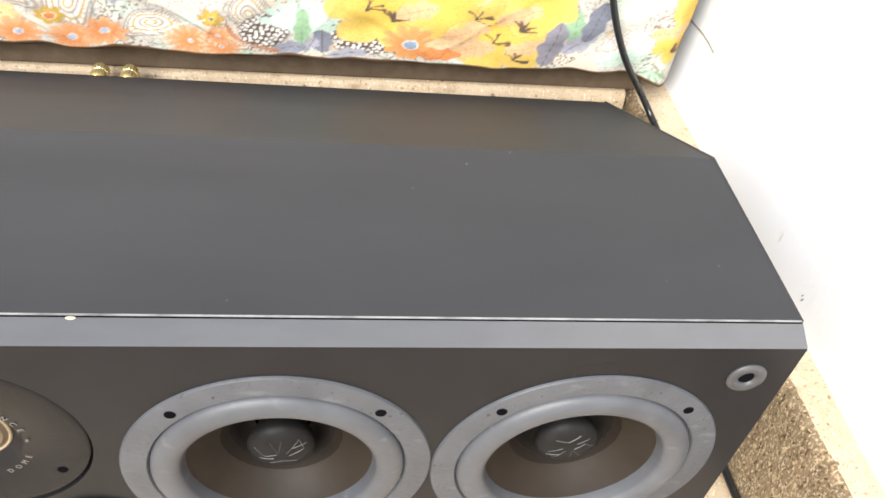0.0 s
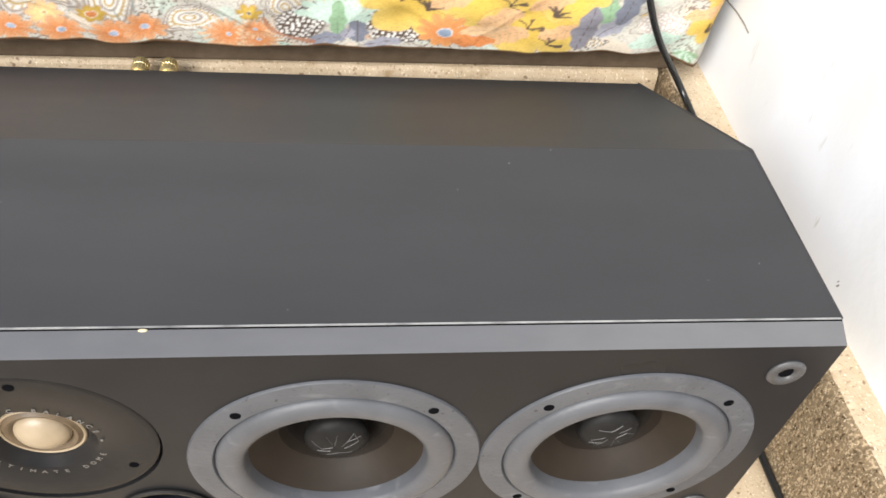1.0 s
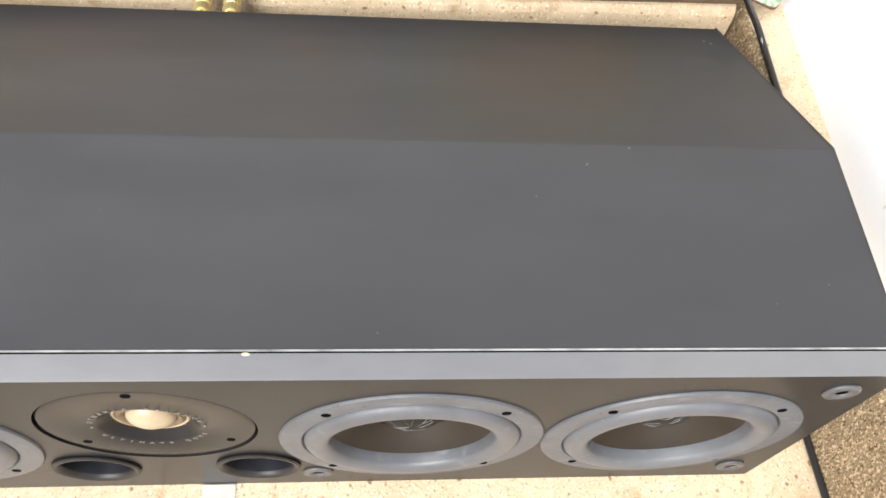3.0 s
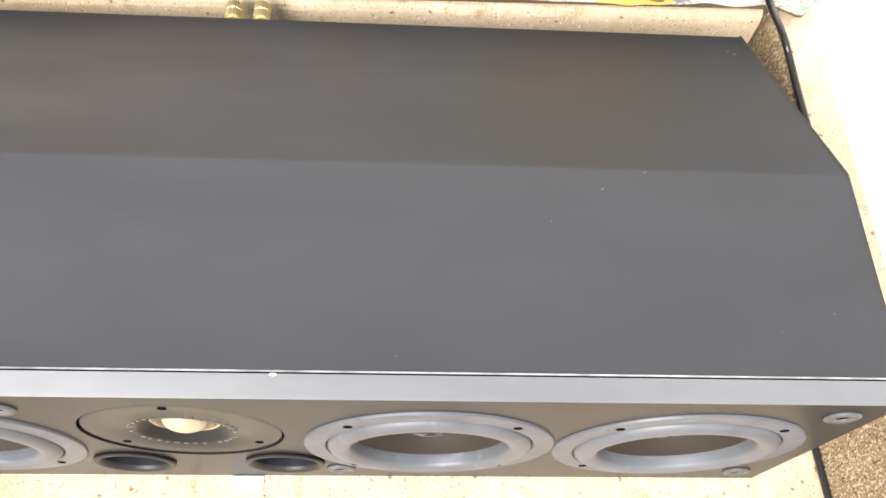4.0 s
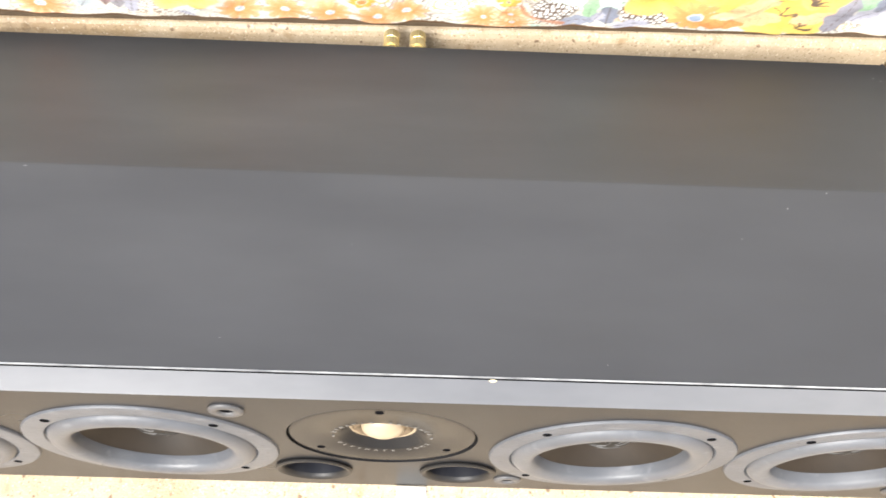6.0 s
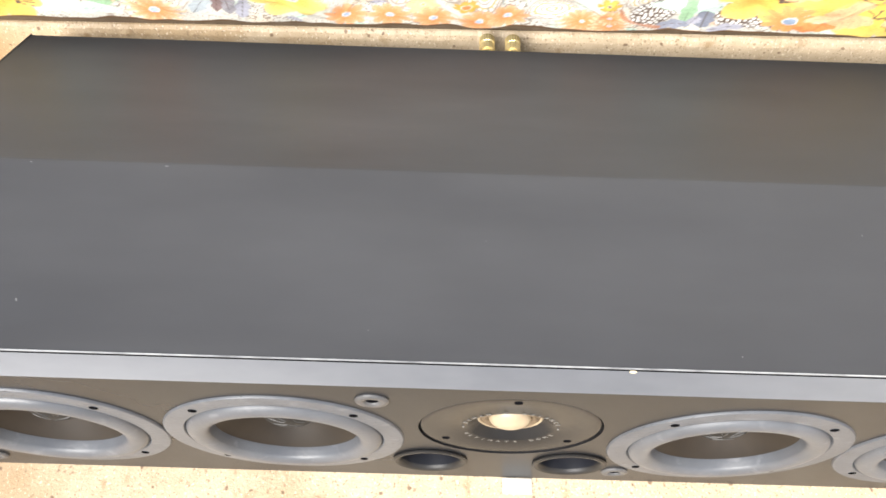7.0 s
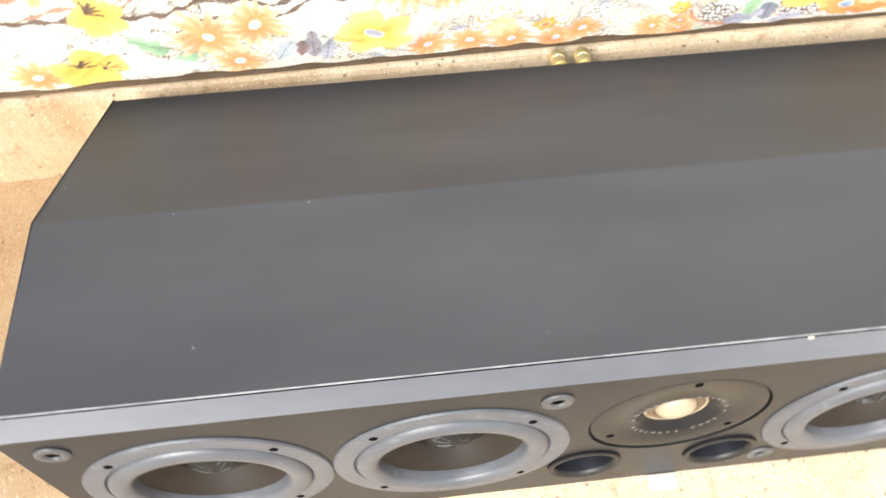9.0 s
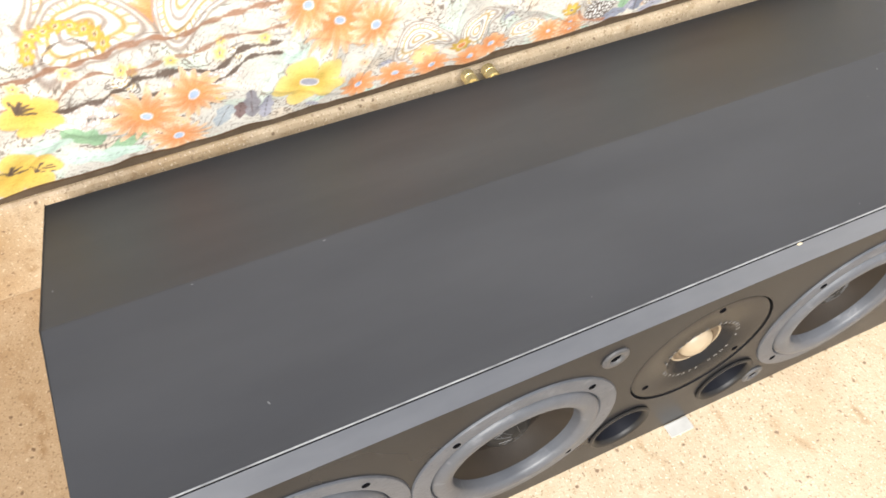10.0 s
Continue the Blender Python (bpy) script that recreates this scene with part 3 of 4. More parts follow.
BROWN, RUST, BLUE, PALE = (0.075, 0.034, 0.018), (0.45, 0.16, 0.06), (0.40, 0.50, 0.66), (0.68, 0.65, 0.575)


class Print:
    """A flowered print on a grid of places (x, s) on the cover."""

    def __init__(self, X, S):
        self.X, self.S = X, S
        if X is None:
            return
        self.rng = np.random.RandomState(5)
        self.C = np.empty(X.shape + (3,))
        self.C[:] = PALE
        f = sum(np.sin(X * a + S * b + c) for a, b, c in ((31, 22, 0.3), (-47, 55, 1.9), (88, -61, 4.0), (23, 120, 2.2), (150, 83, 0.8)))
        self.field = f + 0.6 * np.sin(X * 210 + 3 * np.sin(S * 160)) + 0.5 * np.sin(S * 260 + 2.5 * np.sin(X * 140))
        self.mix(np.clip((f - 1.2) * 0.6, 0, 0.5), AQUA)
        self.mix(np.clip((-f - 1.3) * 0.6, 0, 0.4), (0.93, 0.72, 0.5))

    def mix(self, m, colour):
        m = np.clip(m, 0, 1)[..., None]
        self.C[...] = self.C * (1 - m) + np.array(colour) * m

    def near(self, x0, x1):
        """The part of the print between two places along x."""
        a, b = np.searchsorted(self.X[0], [x0, x1])
        w = Print(None, None)
        w.X, w.S, w.C, w.field = self.X[:, a:b + 1], self.S[:, a:b + 1], self.C[:, a:b + 1], self.field[:, a:b + 1]
        return w

    def polar(self, x, s):
        dx, ds = self.X - x, self.S - s
        return np.hypot(dx, ds), np.arctan2(ds, dx)

    def scribble(self):
        """Fine grey and brown outlines all over the pale ground."""
        for level, w, c, k in ((0.0, 0.10, (0.34, 0.27, 0.22), 0.75), (1.1, 0.08, (0.42, 0.38, 0.34), 0.6), (-1.0, 0.09, BROWN, 0.55), (2.0, 0.08, (0.45, 0.3, 0.2), 0.5)):
            self.mix(k * np.clip(1.4 - np.abs(self.field - level) / w, 0, 1), c)
        X, S = self.X, self.S
        fine = np.sin(X * 430 + 4 * np.sin(S * 250 + 2 * np.sin(X * 70))) + np.sin(S * 390 + 4 * np.sin(X * 230 + 1.0))
        where = np.clip(0.8 * np.sin(X * 63 + 1.5 * np.sin(S * 50)) + 0.4, 0, 1)
        self.mix(0.85 * where * np.clip(1.5 - np.abs(fine) / 0.22, 0, 1), (0.14, 0.085, 0.055))
        self.mix(0.5 * (1 - where) * np.clip(1.5 - np.abs(fine - 0.9) / 0.12, 0, 1), (0.50, 0.42, 0.36))

    def flower(self, x, s, r, n, colour, edge, eye, eye_r, turn=0.0, sharp=0.6, streak=0.35):
        self = self.near(x - r * 1.2, x + r * 1.2)
        rr, th = self.polar(x, s)
        lim = r * (0.60 + 0.40 * np.abs(np.cos(n * (th - turn) / 2)) ** sharp + 0.05 * np.sin(7 * th + x * 90))
        m = np.clip((lim - rr) / 0.0011, 0, 1)
        t = np.clip(rr / np.maximum(lim, 1e-6), 0, 1)
        col = np.array(colour) * (1 - t[..., None] ** 2) + np.array(edge) * t[..., None] ** 2
        st = streak * np.clip(np.sin(th * n * 3 + np.sin(rr * 900 + x * 50)) - 0.35, 0, 1) * t
        col = col * (1 - st[..., None]) + np.array(colour) * 0.55 * st[..., None]
        self.C[...] = self.C * (1 - m[..., None]) + col * m[..., None]
        self.mix(0.35 * np.clip(1 - np.abs(lim - rr) / 0.0009, 0, 1), RUST)
        if eye_r:
            self.mix(np.clip((eye_r * 1.15 - rr) / 0.001, 0, 1), (0.92, 0.88, 0.82))
            self.mix(np.clip((eye_r - rr) / 0.001, 0, 1), eye)

    def leaf(self, x0, s0, x1, s1, w, colour, vein=None):
        self = self.near(min(x0, x1) - w * 1.3, max(x0, x1) + w * 1.3)
        dx, ds = x1 - x0, s1 - s0
        L = math.hypot(dx, ds)
        u = ((self.X - x0) * dx + (self.S - s0) * ds) / L ** 2
        v = ((self.X - x0) * -ds + (self.S - s0) * dx) / L
        half = w * np.sqrt(np.clip(4 * u * (1 - u), 0, 1)) * (1 + 0.15 * np.sin(u * 17 + x0 * 40))
        m = np.clip((half - np.abs(v)) / 0.0010, 0, 1) * (u > 0) * (u < 1)
        self.mix(m, colour)
        self.mix(m * np.clip(np.sin(u * 34 + np.abs(v) / w * 4) - 0.55, 0, 1) * 0.7, tuple(c * 0.6 for c in colour))
        self.mix(0.8 * m * np.clip(1 - np.abs(v) / 0.0006, 0, 1), vein or tuple(c * 0.55 for c in colour))

    def line(self, pts, w, colour, k=0.85, teeth=0.0):
        P = [Vector((*q, 0)) for q in pts]
        self = self.near(min(q[0] for q in pts) - 0.01, max(q[0] for q in pts) + 0.01)
        best = np.full(self.X.shape, 9.0)
        fine = []
        for i in range(len(P) - 1):
            a, b, c, d = P[max(i - 1, 0)], P[i], P[i + 1], P[min(i + 2, len(P) - 1)]
            for q in range(8):
                t = q / 8
                fine.append(0.5 * (2 * b + (c - a) * t + (2 * a - 5 * b + 4 * c - d) * t * t + (3 * b - a - 3 * c + d) * t ** 3))
        fine.append(P[-1])
        for a, b in zip(fine, fine[1:]):
            dx, ds = b.x - a.x, b.y - a.y
            t = np.clip(((self.X - a.x) * dx + (self.S - a.y) * ds) / (dx * dx + ds * ds + 1e-12), 0, 1)
            best = np.minimum(best, np.hypot(self.X - a.x - t * dx, self.S - a.y - t * ds))
        ww = w * (1 + 0.4 * np.sin(self.X * 320 + self.S * 200)) + teeth * np.clip(np.sin(self.X * 1500), 0, 1)
        self.mix(k * np.clip((ww - best) / 0.0007, 0, 1), colour)

    def lace(self, x, s, rx, rs, cell, ground=BROWN, dot=(0.92, 0.9, 0.85)):
        """White round cells on a dark ground within an oval."""
        self = self.near(x - rx * 1.1, x + rx * 1.1)
        inside = np.clip((1 - np.hypot((self.X - x) / rx, (self.S - s) / rs)) * 6, 0, 1)
        gx, gs = self.X / cell, self.S / cell
        best = np.full(self.X.shape, 9.0)
        for i in (-1, 0, 1):
            for j in (-1, 0, 1):
                cx, cs = np.floor(gx) + i, np.floor(gs) + j
                jx, js = np.sin(cx * 12.9 + cs * 78.2) * 0.3, np.sin(cx * 39.3 + cs * 11.1) * 0.3
                best = np.minimum(best, np.hypot(gx - cx - 0.5 - jx, gs - cs - 0.5 - js))
        self.mix(inside, ground)
        self.mix(inside * np.clip((0.42 - best) / 0.12, 0, 1), dot)

    def paisley(self, x, s, r, turn, colour, line):
        self = self.near(x - r * 3, x + r * 3)
        dx, ds = self.X - x, self.S - s
        a, b = dx * math.cos(turn) + ds * math.sin(turn), -dx * math.sin(turn) + ds * math.cos(turn)
        d = np.hypot(a / (r * 1.6), (b + 0.35 * a * a / r) / r)
        self.mix(np.clip((1 - d) * 8, 0, 1), (0.9, 0.88, 0.82))
        for lev, c in ((1.0, line), (0.84, line), (0.6, colour), (0.36, line), (0.18, colour)):
            self.mix(0.9 * np.clip(1.3 - np.abs(d - lev) / 0.06, 0, 1), c)
        self.mix(0.8 * (np.abs(d - 0.72) < 0.07) * np.clip(np.sin(np.arctan2(b, a) * 26), 0, 1), colour)


def paint(X, S):
    p = Print(X, S)
    p.scribble()
    rng = np.random.RandomState(11)
    # the far end and the upper part of the cover: the same flowers, strewn
    for k in range(46):
        x, s = rng.uniform(-0.62, 0.45), rng.uniform(0.02, 0.30)
        if s < 0.13 and x > -0.41:
            continue
        q = k % 5
        if q == 0:
            p.flower(x, s, rng.uniform(0.016, 0.028), 11, ORANGE, PEACH, BLUE, 0.004, rng.uniform(0, 6))
        elif q == 1:
            p.flower(x, s, rng.uniform(0.02, 0.032), 5, YELLOW, (0.82, 0.64, 0.22), MAUVE, 0.006, rng.uniform(0, 6))
        elif q == 2:
            a = rng.uniform(0, 6)
            p.leaf(x, s, x + 0.04 * math.cos(a), s + 0.04 * math.sin(a), 0.009, AQUA, GREEN)
        elif q == 3:
            p.paisley(x, s, rng.uniform(0.014, 0.022), rng.uniform(0, 6), GOLD, (0.35, 0.25, 0.18))
        else:
            p.line([(x - 0.05, s), (x - 0.02, s + 0.01), (x + 0.02, s - 0.004), (x + 0.06, s + 0.008)], 0.0013, RUST)
    # small sprigs between the large flowers
    for k in range(90):
        x, s = rng.uniform(-0.42, 0.45), rng.uniform(0.0, 0.135)
        q = k % 6
        if q < 2:
            p.flower(x, s, rng.uniform(0.004, 0.008), 6, (PEACH, YELLOW)[q], (0.8, 0.66, 0.5), BROWN, 0.0012, rng.uniform(0, 6))
        elif q < 4:
            a = rng.uniform(0, 6)
            p.leaf(x, s, x + 0.014 * math.cos(a), s + 0.014 * math.sin(a), 0.0032, (AQUA, MAUVE)[q - 2], BROWN)
        elif q == 4:
            p.paisley(x, s, rng.uniform(0.004, 0.007), rng.uniform(0, 6), GOLD, BROWN)
        else:
            a = rng.uniform(0, 6)
            p.line([(x, s), (x + 0.010 * math.cos(a), s + 0.008 * math.sin(a)), (x + 0.022 * math.cos(a + 0.7), s + 0.018 * math.sin(a + 0.7))], 0.0008, BROWN, 0.85)
    # paisleys, lace and outlined bands
    for x, s, r, turn in ((-0.071, 0.058, 0.018, 0.4), (-0.018, 0.052, 0.016, 1.2), (-0.312, 0.142, 0.026, 0.2), (0.034, 0.034, 0.014, 0.2), (0.103, 0.052, 0.014, 2.0), (-0.245, 0.145, 0.02, 0.6)):
        p.paisley(x, s, r, turn, GOLD, (0.33, 0.25, 0.2))
    for x, s, rx, rs in ((0.113, 0.030, 0.020, 0.022), (0.188, 0.018, 0.026, 0.011), (0.168, 0.036, 0.014, 0.014)):
        p.lace(x, s, rx, rs, 0.0042)
    for x, s, rx, rs in ((-0.245, 0.080, 0.03, 0.012), (-0.325, 0.072, 0.03, 0.012), (0.392, 0.04, 0.02, 0.016)):
        p.lace(x, s, rx, rs, 0.0034, (0.62, 0.52, 0.46))
    for x in (-0.012, 0.0, 0.009):
        p.line([(x, 0.06), (x - 0.004, 0.045), (x - 0.002, 0.030)], 0.0008, (0.25, 0.3, 0.28))
    BAND = [(-0.62, 0.118), (-0.45, 0.108), (-0.37, 0.114), (-0.336, 0.114), (-0.298, 0.121), (-0.261, 0.121), (-0.21, 0.128), (-0.13, 0.135)]
    p.line(BAND, 0.0021, (0.30, 0.125, 0.055), 0.9)
    p.line([(x - 0.02, s - 0.020 + 0.004 * math.sin(x * 60)) for x, s in BAND], 0.0018, (0.30, 0.125, 0.055), 0.85)
    p.line([(x - 0.01, s + 0.006 + 0.003 * math.sin(x * 75)) for x, s in BAND], 0.0007, BROWN, 0.6)
    p.line([(x + 0.006, s - 0.027 + 0.004 * math.sin(x * 60 + 0.4)) for x, s in BAND[2:]], 0.0008, BROWN, 0.7)
    p.line([(-0.62, 0.09), (-0.42, 0.088), (-0.349, 0.084), (-0.317, 0.082), (-0.291, 0.094), (-0.264, 0.090), (-0.237, 0.088), (-0.21, 0.097), (-0.185, 0.097)], 0.0021, BROWN, 0.95, 0.0005)
    p.line([(-0.30, 0.076), (-0.27, 0.079), (-0.239, 0.076), (-0.207, 0.089), (-0.186, 0.087)], 0.0017, BROWN, 0.95, 0.0005)
    p.line([(-0.330, 0.070), (-0.31, 0.064), (-0.30, 0.075)], 0.0010, BROWN, 0.9, 0.001)
    p.line([(-0.27, 0.046), (-0.25, 0.049), (-0.235, 0.047)], 0.0011, BROWN, 0.9, 0.001)
    p.line([(-0.345, 0.040), (-0.32, 0.034), (-0.29, 0.037)], 0.0009, BROWN, 0.8, 0.001)
    for k in range(7):
        x = -0.40 + 0.034 * k
        p.flower(x, 0.104 + 0.005 * math.sin(k), 0.0065, 5, YELLOW, AQUA, BROWN, 0.0014)
    for k in range(9):      # a scalloped gold arch above the bands
        a = radians(10 + 20 * k)
        p.flower(-0.326 + 0.024 * math.cos(a), 0.124 + 0.022 * math.sin(a), 0.0062, 6, YELLOW, GOLD, (0.30, 0.16, 0.04), 0.0018, a)
    p.line([(-0.342, 0.123), (-0.334, 0.133), (-0.324, 0.136), (-0.314, 0.132), (-0.309, 0.124)], 0.0011, BROWN, 0.85)
    # leaves
    for x0, s0, x1, s1, w, c in ((0.14, 0.014, 0.141, 0.062, 0.0075, GREEN), (-0.35, 0.066, -0.325, 0.040, 0.010, GREEN), (-0.335, 0.022, -0.29, 0.034, 0.007, GREEN), (-0.395, 0.052, -0.345, 0.050, 0.009, AQUA),
                                 (-0.36, 0.030, -0.30, 0.012, 0.009, AQUA), (-0.185, 0.085, -0.155, 0.068, 0.010, AQUA), (0.343, 0.075, 0.348, 0.036, 0.008, GREEN), (0.37, 0.012, 0.41, 0.030, 0.010, AQUA)):
        p.leaf(x0, s0, x1, s1, w, c)
    for k in range(9):      # a pale fan behind the green leaf
        a = radians(20 + 17 * k)
        p.leaf(0.141, 0.030, 0.141 + 0.036 * math.cos(a), 0.030 + 0.036 * math.sin(a), 0.0045, AQUA, (0.5, 0.66, 0.55))
    p.leaf(0.14, 0.014, 0.141, 0.055, 0.0065, GREEN)
    # yellow flowers
    for x, s, r, turn in ((0.196, 0.056, 0.040, 0.3), (0.246, 0.066, 0.036, 1.0), (0.290, 0.036, 0.044, 0.5), (0.315, 0.070, 0.030, 0.2), (-0.363, 0.085, 0.021, 0.6), (-0.388, 0.026, 0.030, 0.2), (0.432, 0.042, 0.020, 0.9), (0.442, 0.075, 0.024, 0.4)):
        p.flower(x, s, r, 5, YELLOW, (0.84, 0.60, 0.14), GOLD, 0.0, turn, 0.35, 0.3)
    for x, s, w in ((0.268, 0.022, 0.012), (0.262, 0.044, 0.010), (0.312, 0.030, 0.009), (0.300, 0.062, 0.008), (0.222, 0.060, 0.008), (0.425, 0.055, 0.006)):
        p.leaf(x - 0.018, s - 0.006, x + 0.018, s + 0.008, w, (0.84, 0.50, 0.24))
    p.flower(-0.167, 0.046, 0.031, 5, YELLOW, (0.82, 0.66, 0.22), MAUVE, 0.0070, 0.5, 0.4, 0.15)
    p.flower(-0.032, 0.040, 0.011, 7, YELLOW, GOLD, ORANGE, 0.0042)
    p.flower(-0.065, 0.034, 0.014, 8, (0.93, 0.72, 0.3), PEACH, GOLD, 0.002)
    p.flower(0.077, 0.046, 0.010, 6, YELLOW, GOLD, BROWN, 0.002)
    # small dark marks on the yellow petals
    for x, s in ((0.206, 0.050), (0.268, 0.058), (0.284, 0.034), (0.303, 0.050), (0.302, 0.013), (-0.395, 0.032), (-0.378, 0.022), (-0.372, 0.088), (0.43, 0.036), (0.187, 0.060)):
        for k in range(6):
            a = rng.uniform(-0.6, 0.6) + (math.pi / 2 if k % 2 else 0.1)
            p.line([(x, s), (x + 0.005 * math.cos(a) + 0.001, s + 0.006 * math.sin(a)), (x + 0.013 * math.cos(a), s + 0.010 * math.sin(a))], 0.0012, BROWN, 0.95)
    # slate-grey blooms
    for x0, s0, x1, s1, w, c in ((0.155, 0.008, 0.155, 0.036, 0.0080, SLATE), (0.118, 0.006, 0.146, 0.014, 0.0075, (0.27, 0.29, 0.37)), (0.16, 0.006, 0.190, 0.010, 0.006, MAUVE), (0.145, 0.012, 0.150, 0.024, 0.006, MAUVE),
                                 (0.327, 0.006, 0.334, 0.062, 0.0105, (0.26, 0.25, 0.30)), (0.342, 0.022, 0.364, 0.054, 0.010, MAUVE), (0.356, 0.040, 0.366, 0.080, 0.010, SLATE),
                                 (-0.216, 0.014, -0.214, 0.060, 0.0070, (0.28, 0.26, 0.29)), (-0.207, 0.010, -0.201, 0.046, 0.0060, MAUVE), (-0.226, 0.016, -0.222, 0.044, 0.0050, (0.2, 0.12, 0.12)), (-0.244, 0.016, -0.230, 0.040, 0.0080, (0.42, 0.47, 0.50))):
        p.leaf(x0, s0, x1, s1, w, c, BROWN)
    # orange flowers
    for x, s, r in ((-0.292, 0.055, 0.027), (-0.255, 0.066, 0.022), (-0.274, 0.018, 0.021), (-0.137, 0.098, 0.028), (-0.108, 0.086, 0.020), (-0.160, 0.118, 0.02), (0.060, 0.015, 0.018), (0.082, 0.012, 0.015), (0.080, 0.026, 0.012)):
        p.flower(x, s, r * 1.22, 17, (0.86, 0.42, 0.16), (0.84, 0.62, 0.42), BLUE, 0.0, x * 70, 1.6, 0.6)
        p.flower(x, s, r * 0.92, 12, ORANGE, PEACH, BLUE, 0.0042 if r > 0.0185 else 0.0022, x * 40, 1.1, 0.6)
    for x, s in ((-0.125, 0.018), (-0.091, 0.017), (-0.057, 0.015), (-0.021, 0.015), (0.001, 0.019)):
        p.flower(x, s, 0.0175, 9, ORANGE, PEACH, BLUE, 0.0034, x * 50, 0.5, 0.45)
    p.flower(0.221, 0.026, 0.022, 11, ORANGE, (0.93, 0.42, 0.12), (0.25, 0.33, 0.45), 0.0058, 0.3, 0.5, 0.5)
    p.leaf(0.226, 0.014, 0.262, 0.014, 0.008, ORANGE)
    p.leaf(0.232, 0.026, 0.270, 0.033, 0.007, (0.93, 0.6, 0.32))
    p.line([(0.087, 0.040), (0.092, 0.026), (0.104, 0.015), (0.122, 0.006)], 0.0022, RUST, 0.85)
    p.line([(0.02, 0.020), (0.04, 0.024), (0.056, 0.033), (0.072, 0.044)], 0.0011, (0.92, 0.9, 0.85), 0.9)
    for k in range(8):      # green fringe at the corner
        a = radians(200 + 20 * k)
        p.leaf(0.422, 0.012, 0.422 + 0.016 * math.cos(a), 0.012 + 0.012 * math.sin(a), 0.0025, GREEN if k % 2 else AQUA)
    out = 0.84 * p.C + 0.09 * np.array(PALE)
    out = out * (1 - 0.25 * np.clip(np.sin(X * 820 + 5 * np.sin(S * 410 + X * 90)) * np.sin(S * 760 + 4 * np.sin(X * 350)) - 0.35, 0, 1))[..., None]
    out = 0.92 * out
    out[S < 0.0022] = (0.13, 0.075, 0.04)      # brown line along the lower edge
    return np.clip(out, 0, 1)


def cloth_material():
    m = material("printed_cotton", (0.8, 0.78, 0.7), 0.85, spec=0.15, bump=0.25, bump_scale=1600)
    t = m.node_tree
    b = t.nodes["Principled BSDF"]
    at = t.nodes.new("ShaderNodeAttribute")
    at.attribute_name = "print"
    n = t.nodes.new("ShaderNodeTexNoise")
    n.inputs["Scale"].default_value, n.inputs["Detail"].default_value = 700, 3
    r = t.nodes.new("ShaderNodeMapRange")
    r.inputs[1].default_value, r.inputs[2].default_value, r.inputs[3].default_value, r.inputs[4].default_value = 0.3, 0.7, 0.88, 1.06
    mx = t.nodes.new("ShaderNodeVectorMath")
    mx.operation = "SCALE"
    t.links.new(n.outputs[0], r.inputs[0]), t.links.new(at.outputs["Color"], mx.inputs[0]), t.links.new(r.outputs[0], mx.inputs["Scale"])
    t.links.new(mx.outputs[0], b.inputs["Base Color"])
    return m


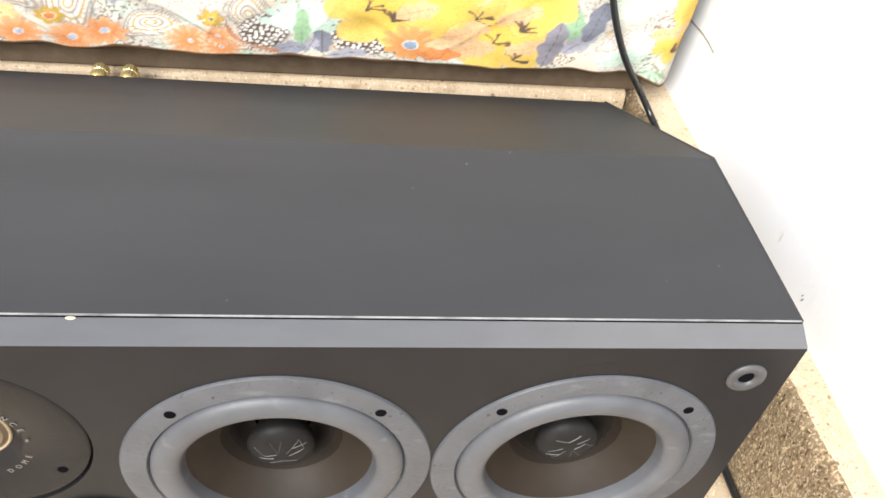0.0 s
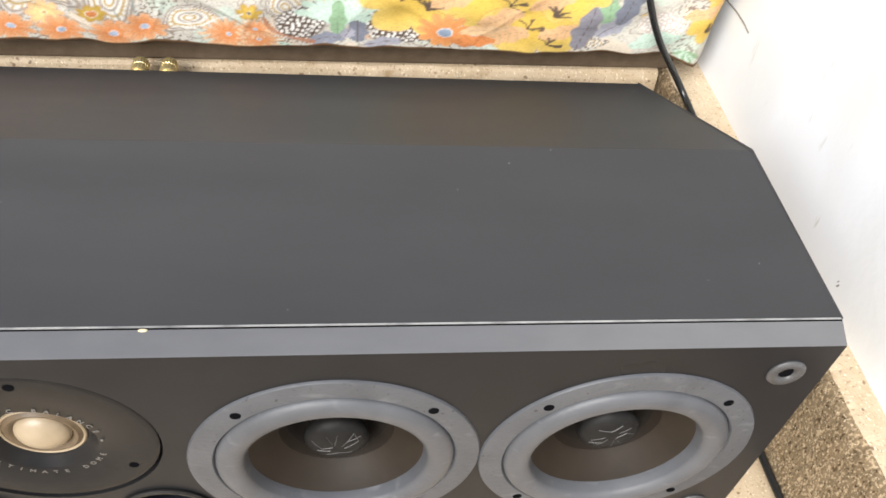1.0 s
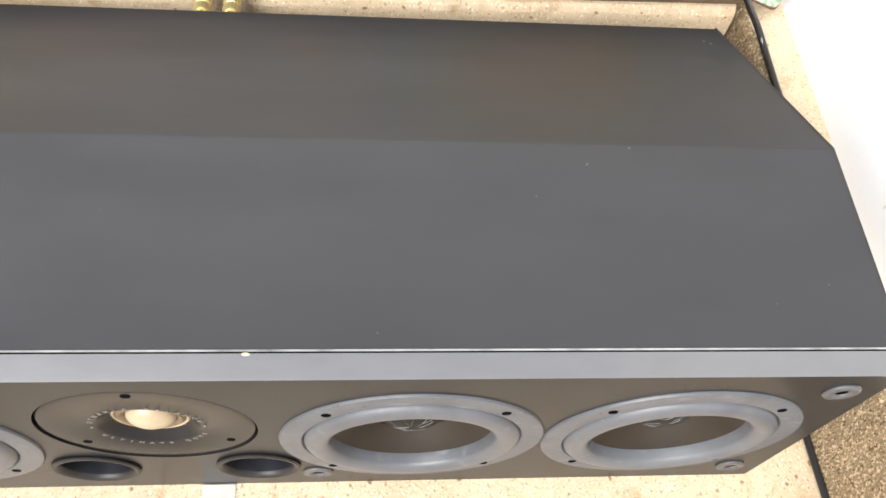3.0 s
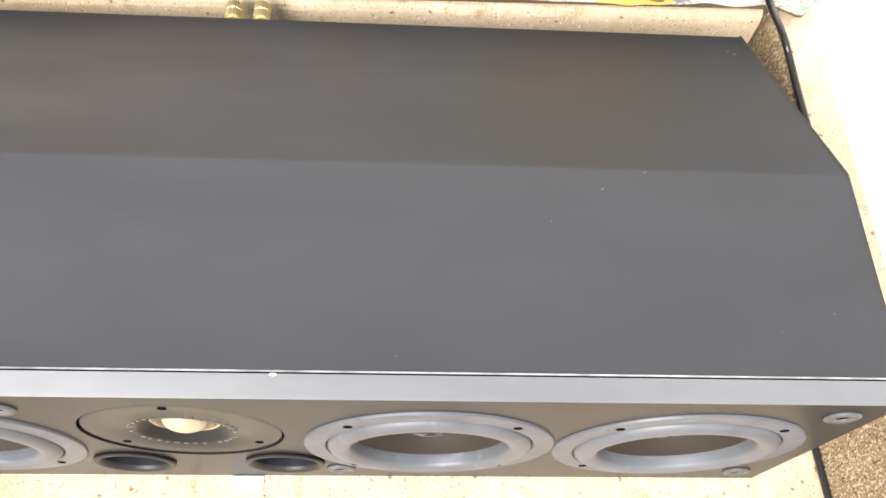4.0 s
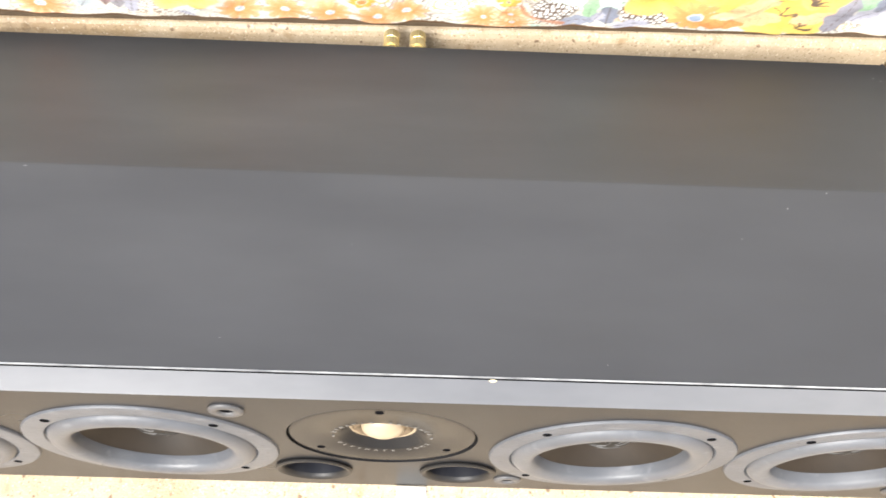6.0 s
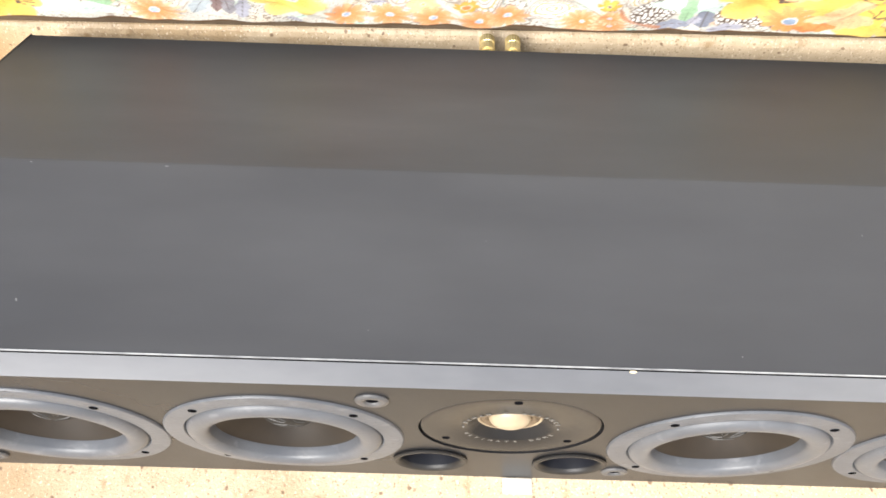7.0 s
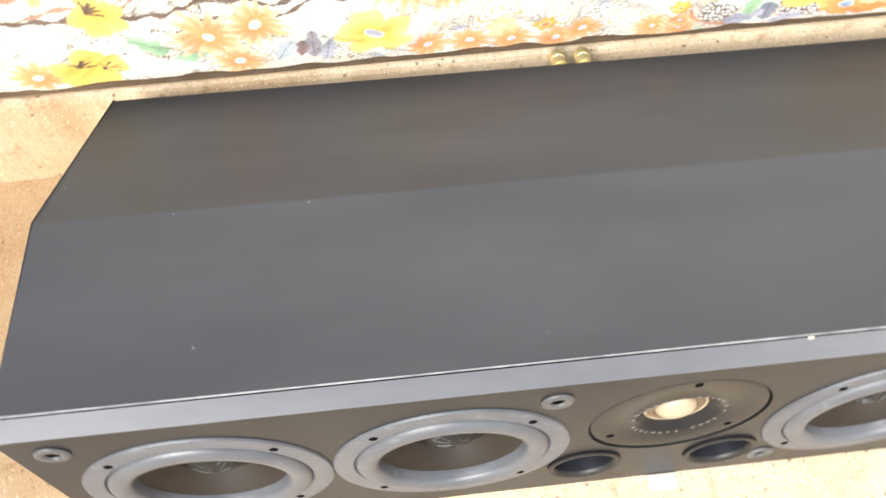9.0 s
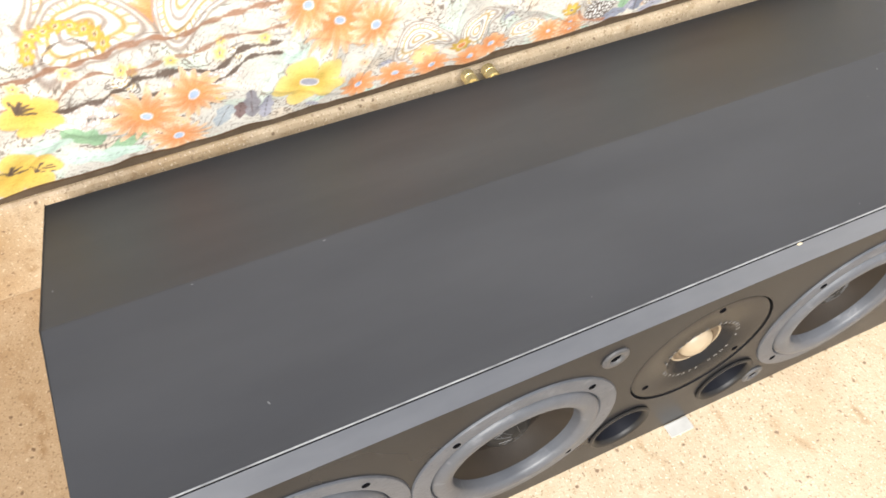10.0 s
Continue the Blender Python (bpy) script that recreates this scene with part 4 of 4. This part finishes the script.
def mattress():
    root = new("mattress")
    tagged(root, "thick mattress in a white cotton cover printed with flowers", "mattress")
    xs = np.concatenate([np.linspace(MX0, LO, 24, endpoint=False), np.arange(LO, HI, 0.00115), [HI]])
    ss = np.concatenate([np.linspace(-0.06, 0, 14, endpoint=False), np.arange(0, 0.17, 0.00115), np.arange(0.17, 0.3, 0.0025), np.linspace(0.3, 0.95, 12)])
    X, S = np.meshgrid(xs, ss)
    prof = [cloth_profile(s) for s in ss]
    Y = np.array([q[0] for q in prof])[:, None] + 0 * X
    Z = np.array([q[1] for q in prof])[:, None] + 0 * X
    W = (0.0020 * np.sin(X * 37 + 2 * np.sin(X * 11) + S * 9) + 0.0014 * np.sin(X * 91 + 3 * np.sin(S * 26 + X * 7)) + 0.0008 * np.sin(X * 214 + S * 70 + 2 * np.sin(X * 41)) + 0.0006 * np.sin(S * 190 + 4 * np.sin(X * 23)) - 0.0009 * np.exp(-((np.sin(X * 19 + S * 31 + 1.5 * np.sin(S * 17 + X * 5))) / 0.16) ** 2) - 0.0006 * np.exp(-((np.sin(X * 33 - S * 24 + 2.0 * np.sin(X * 9))) / 0.10) ** 2))
    W = W * np.clip(0.3 + np.abs(S) / 0.04, 0, 1)
    hem = np.exp(-np.abs(S) / 0.012) * (0.0008 * np.sin(X * 61 + 2 * np.sin(X * 17)) + 0.0006 * np.sin(X * 143 + 1.3) - 0.0025 * np.exp(-((X - 0.275) / 0.028) ** 2) - 0.0020 * np.exp(-((X - 0.08) / 0.03) ** 2))
    turn = np.clip((X - (MX1 - 0.022)) / 0.022, 0, 1)
    Y = Y + (X - 0.42) * 0.018 + 0.0095 + W + 0.02 * turn ** 2
    Z = Z + hem + 0.4 * W * (S > 0) - 0.016 * np.exp(-np.abs(S) / 0.022) * np.clip((X - 0.395) / 0.04, 0, 1) ** 1.5
    colour = paint(X, np.maximum(S, 0) + 0.017 * np.sin(np.clip(S / 0.06, 0, 1) * math.pi / 2))
    colour[S < -0.0005] = (0.10, 0.062, 0.038)      # underside of the lower edge coloured dark, as its shade
    nx, ns = len(xs), len(ss)
    me = bpy.data.meshes.new("cover")
    idx = np.arange(nx * ns).reshape(ns, nx)
    quads = np.stack([idx[:-1, :-1], idx[:-1, 1:], idx[1:, 1:], idx[1:, :-1]], -1).reshape(-1, 4)
    me.vertices.add(nx * ns)
    me.vertices.foreach_set("co", np.stack([X, Y, Z], -1).astype(np.float32).ravel())
    me.loops.add(quads.size)
    me.loops.foreach_set("vertex_index", quads.astype(np.int32).ravel())
    me.polygons.add(len(quads))
    me.polygons.foreach_set("loop_start", np.arange(0, quads.size, 4, dtype=np.int32))
    me.update(calc_edges=True)
    me.polygons.foreach_set("use_smooth", np.ones(len(quads), dtype=bool))
    ca = me.color_attributes.new("print", "FLOAT_COLOR", "POINT")
    ca.data.foreach_set("color", np.concatenate([colour, np.ones(colour.shape[:2] + (1,))], -1).astype(np.float32).ravel())
    me.materials.append(cloth_material())
    cover = new("cover", me)
    cover.parent = root
    core = part("core", box_bm(MX0 + 0.01, MX1 - 0.03, 0.44, 1.06, LEDGE + 0.001, HEM_Z + 0.22, 0.03, 3), material("off_white_ticking", (0.6, 0.57, 0.5), 0.9), root)
    # Taupe strip stands in for the shade between hem and bench.
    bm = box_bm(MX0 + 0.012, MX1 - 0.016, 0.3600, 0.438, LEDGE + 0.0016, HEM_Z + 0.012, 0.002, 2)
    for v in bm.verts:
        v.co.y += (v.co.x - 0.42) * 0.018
    part("shade_band", bm, material("taupe_shade", (0.17, 0.125, 0.085), 0.9, other=(0.12, 0.085, 0.055), grain=90, spec=0.1, bump=0.3), root, "taupe band in place of the shade under the mattress")
    return root


mattress()

# ---- cable ----

cable = tube_object("cable", [(0.350, 0.40, 0.40), (0.346, 0.335, 0.32), (0.351, 0.312, 0.25), (0.367, 0.307, 0.200), (0.389, 0.311, 0.160), (0.416, 0.324, 0.127), (0.4285, 0.314, 0.1085), (0.4275, 0.283, 0.1087), (0.4275, 0.24, 0.1087),
                              (0.429, 0.19, 0.1085), (0.425, 0.14, 0.085), (0.424, 0.09, 0.022), (0.4290, 0.04, 0.014), (0.4335, 0.00, 0.0092), (0.437, -0.06, 0.0092), (0.430, -0.16, 0.0092), (0.40, -0.38, 0.0092)], 0.0028, M_CABLE)
tagged(cable, "thin black rubber cable lying along the kerb", "cable")
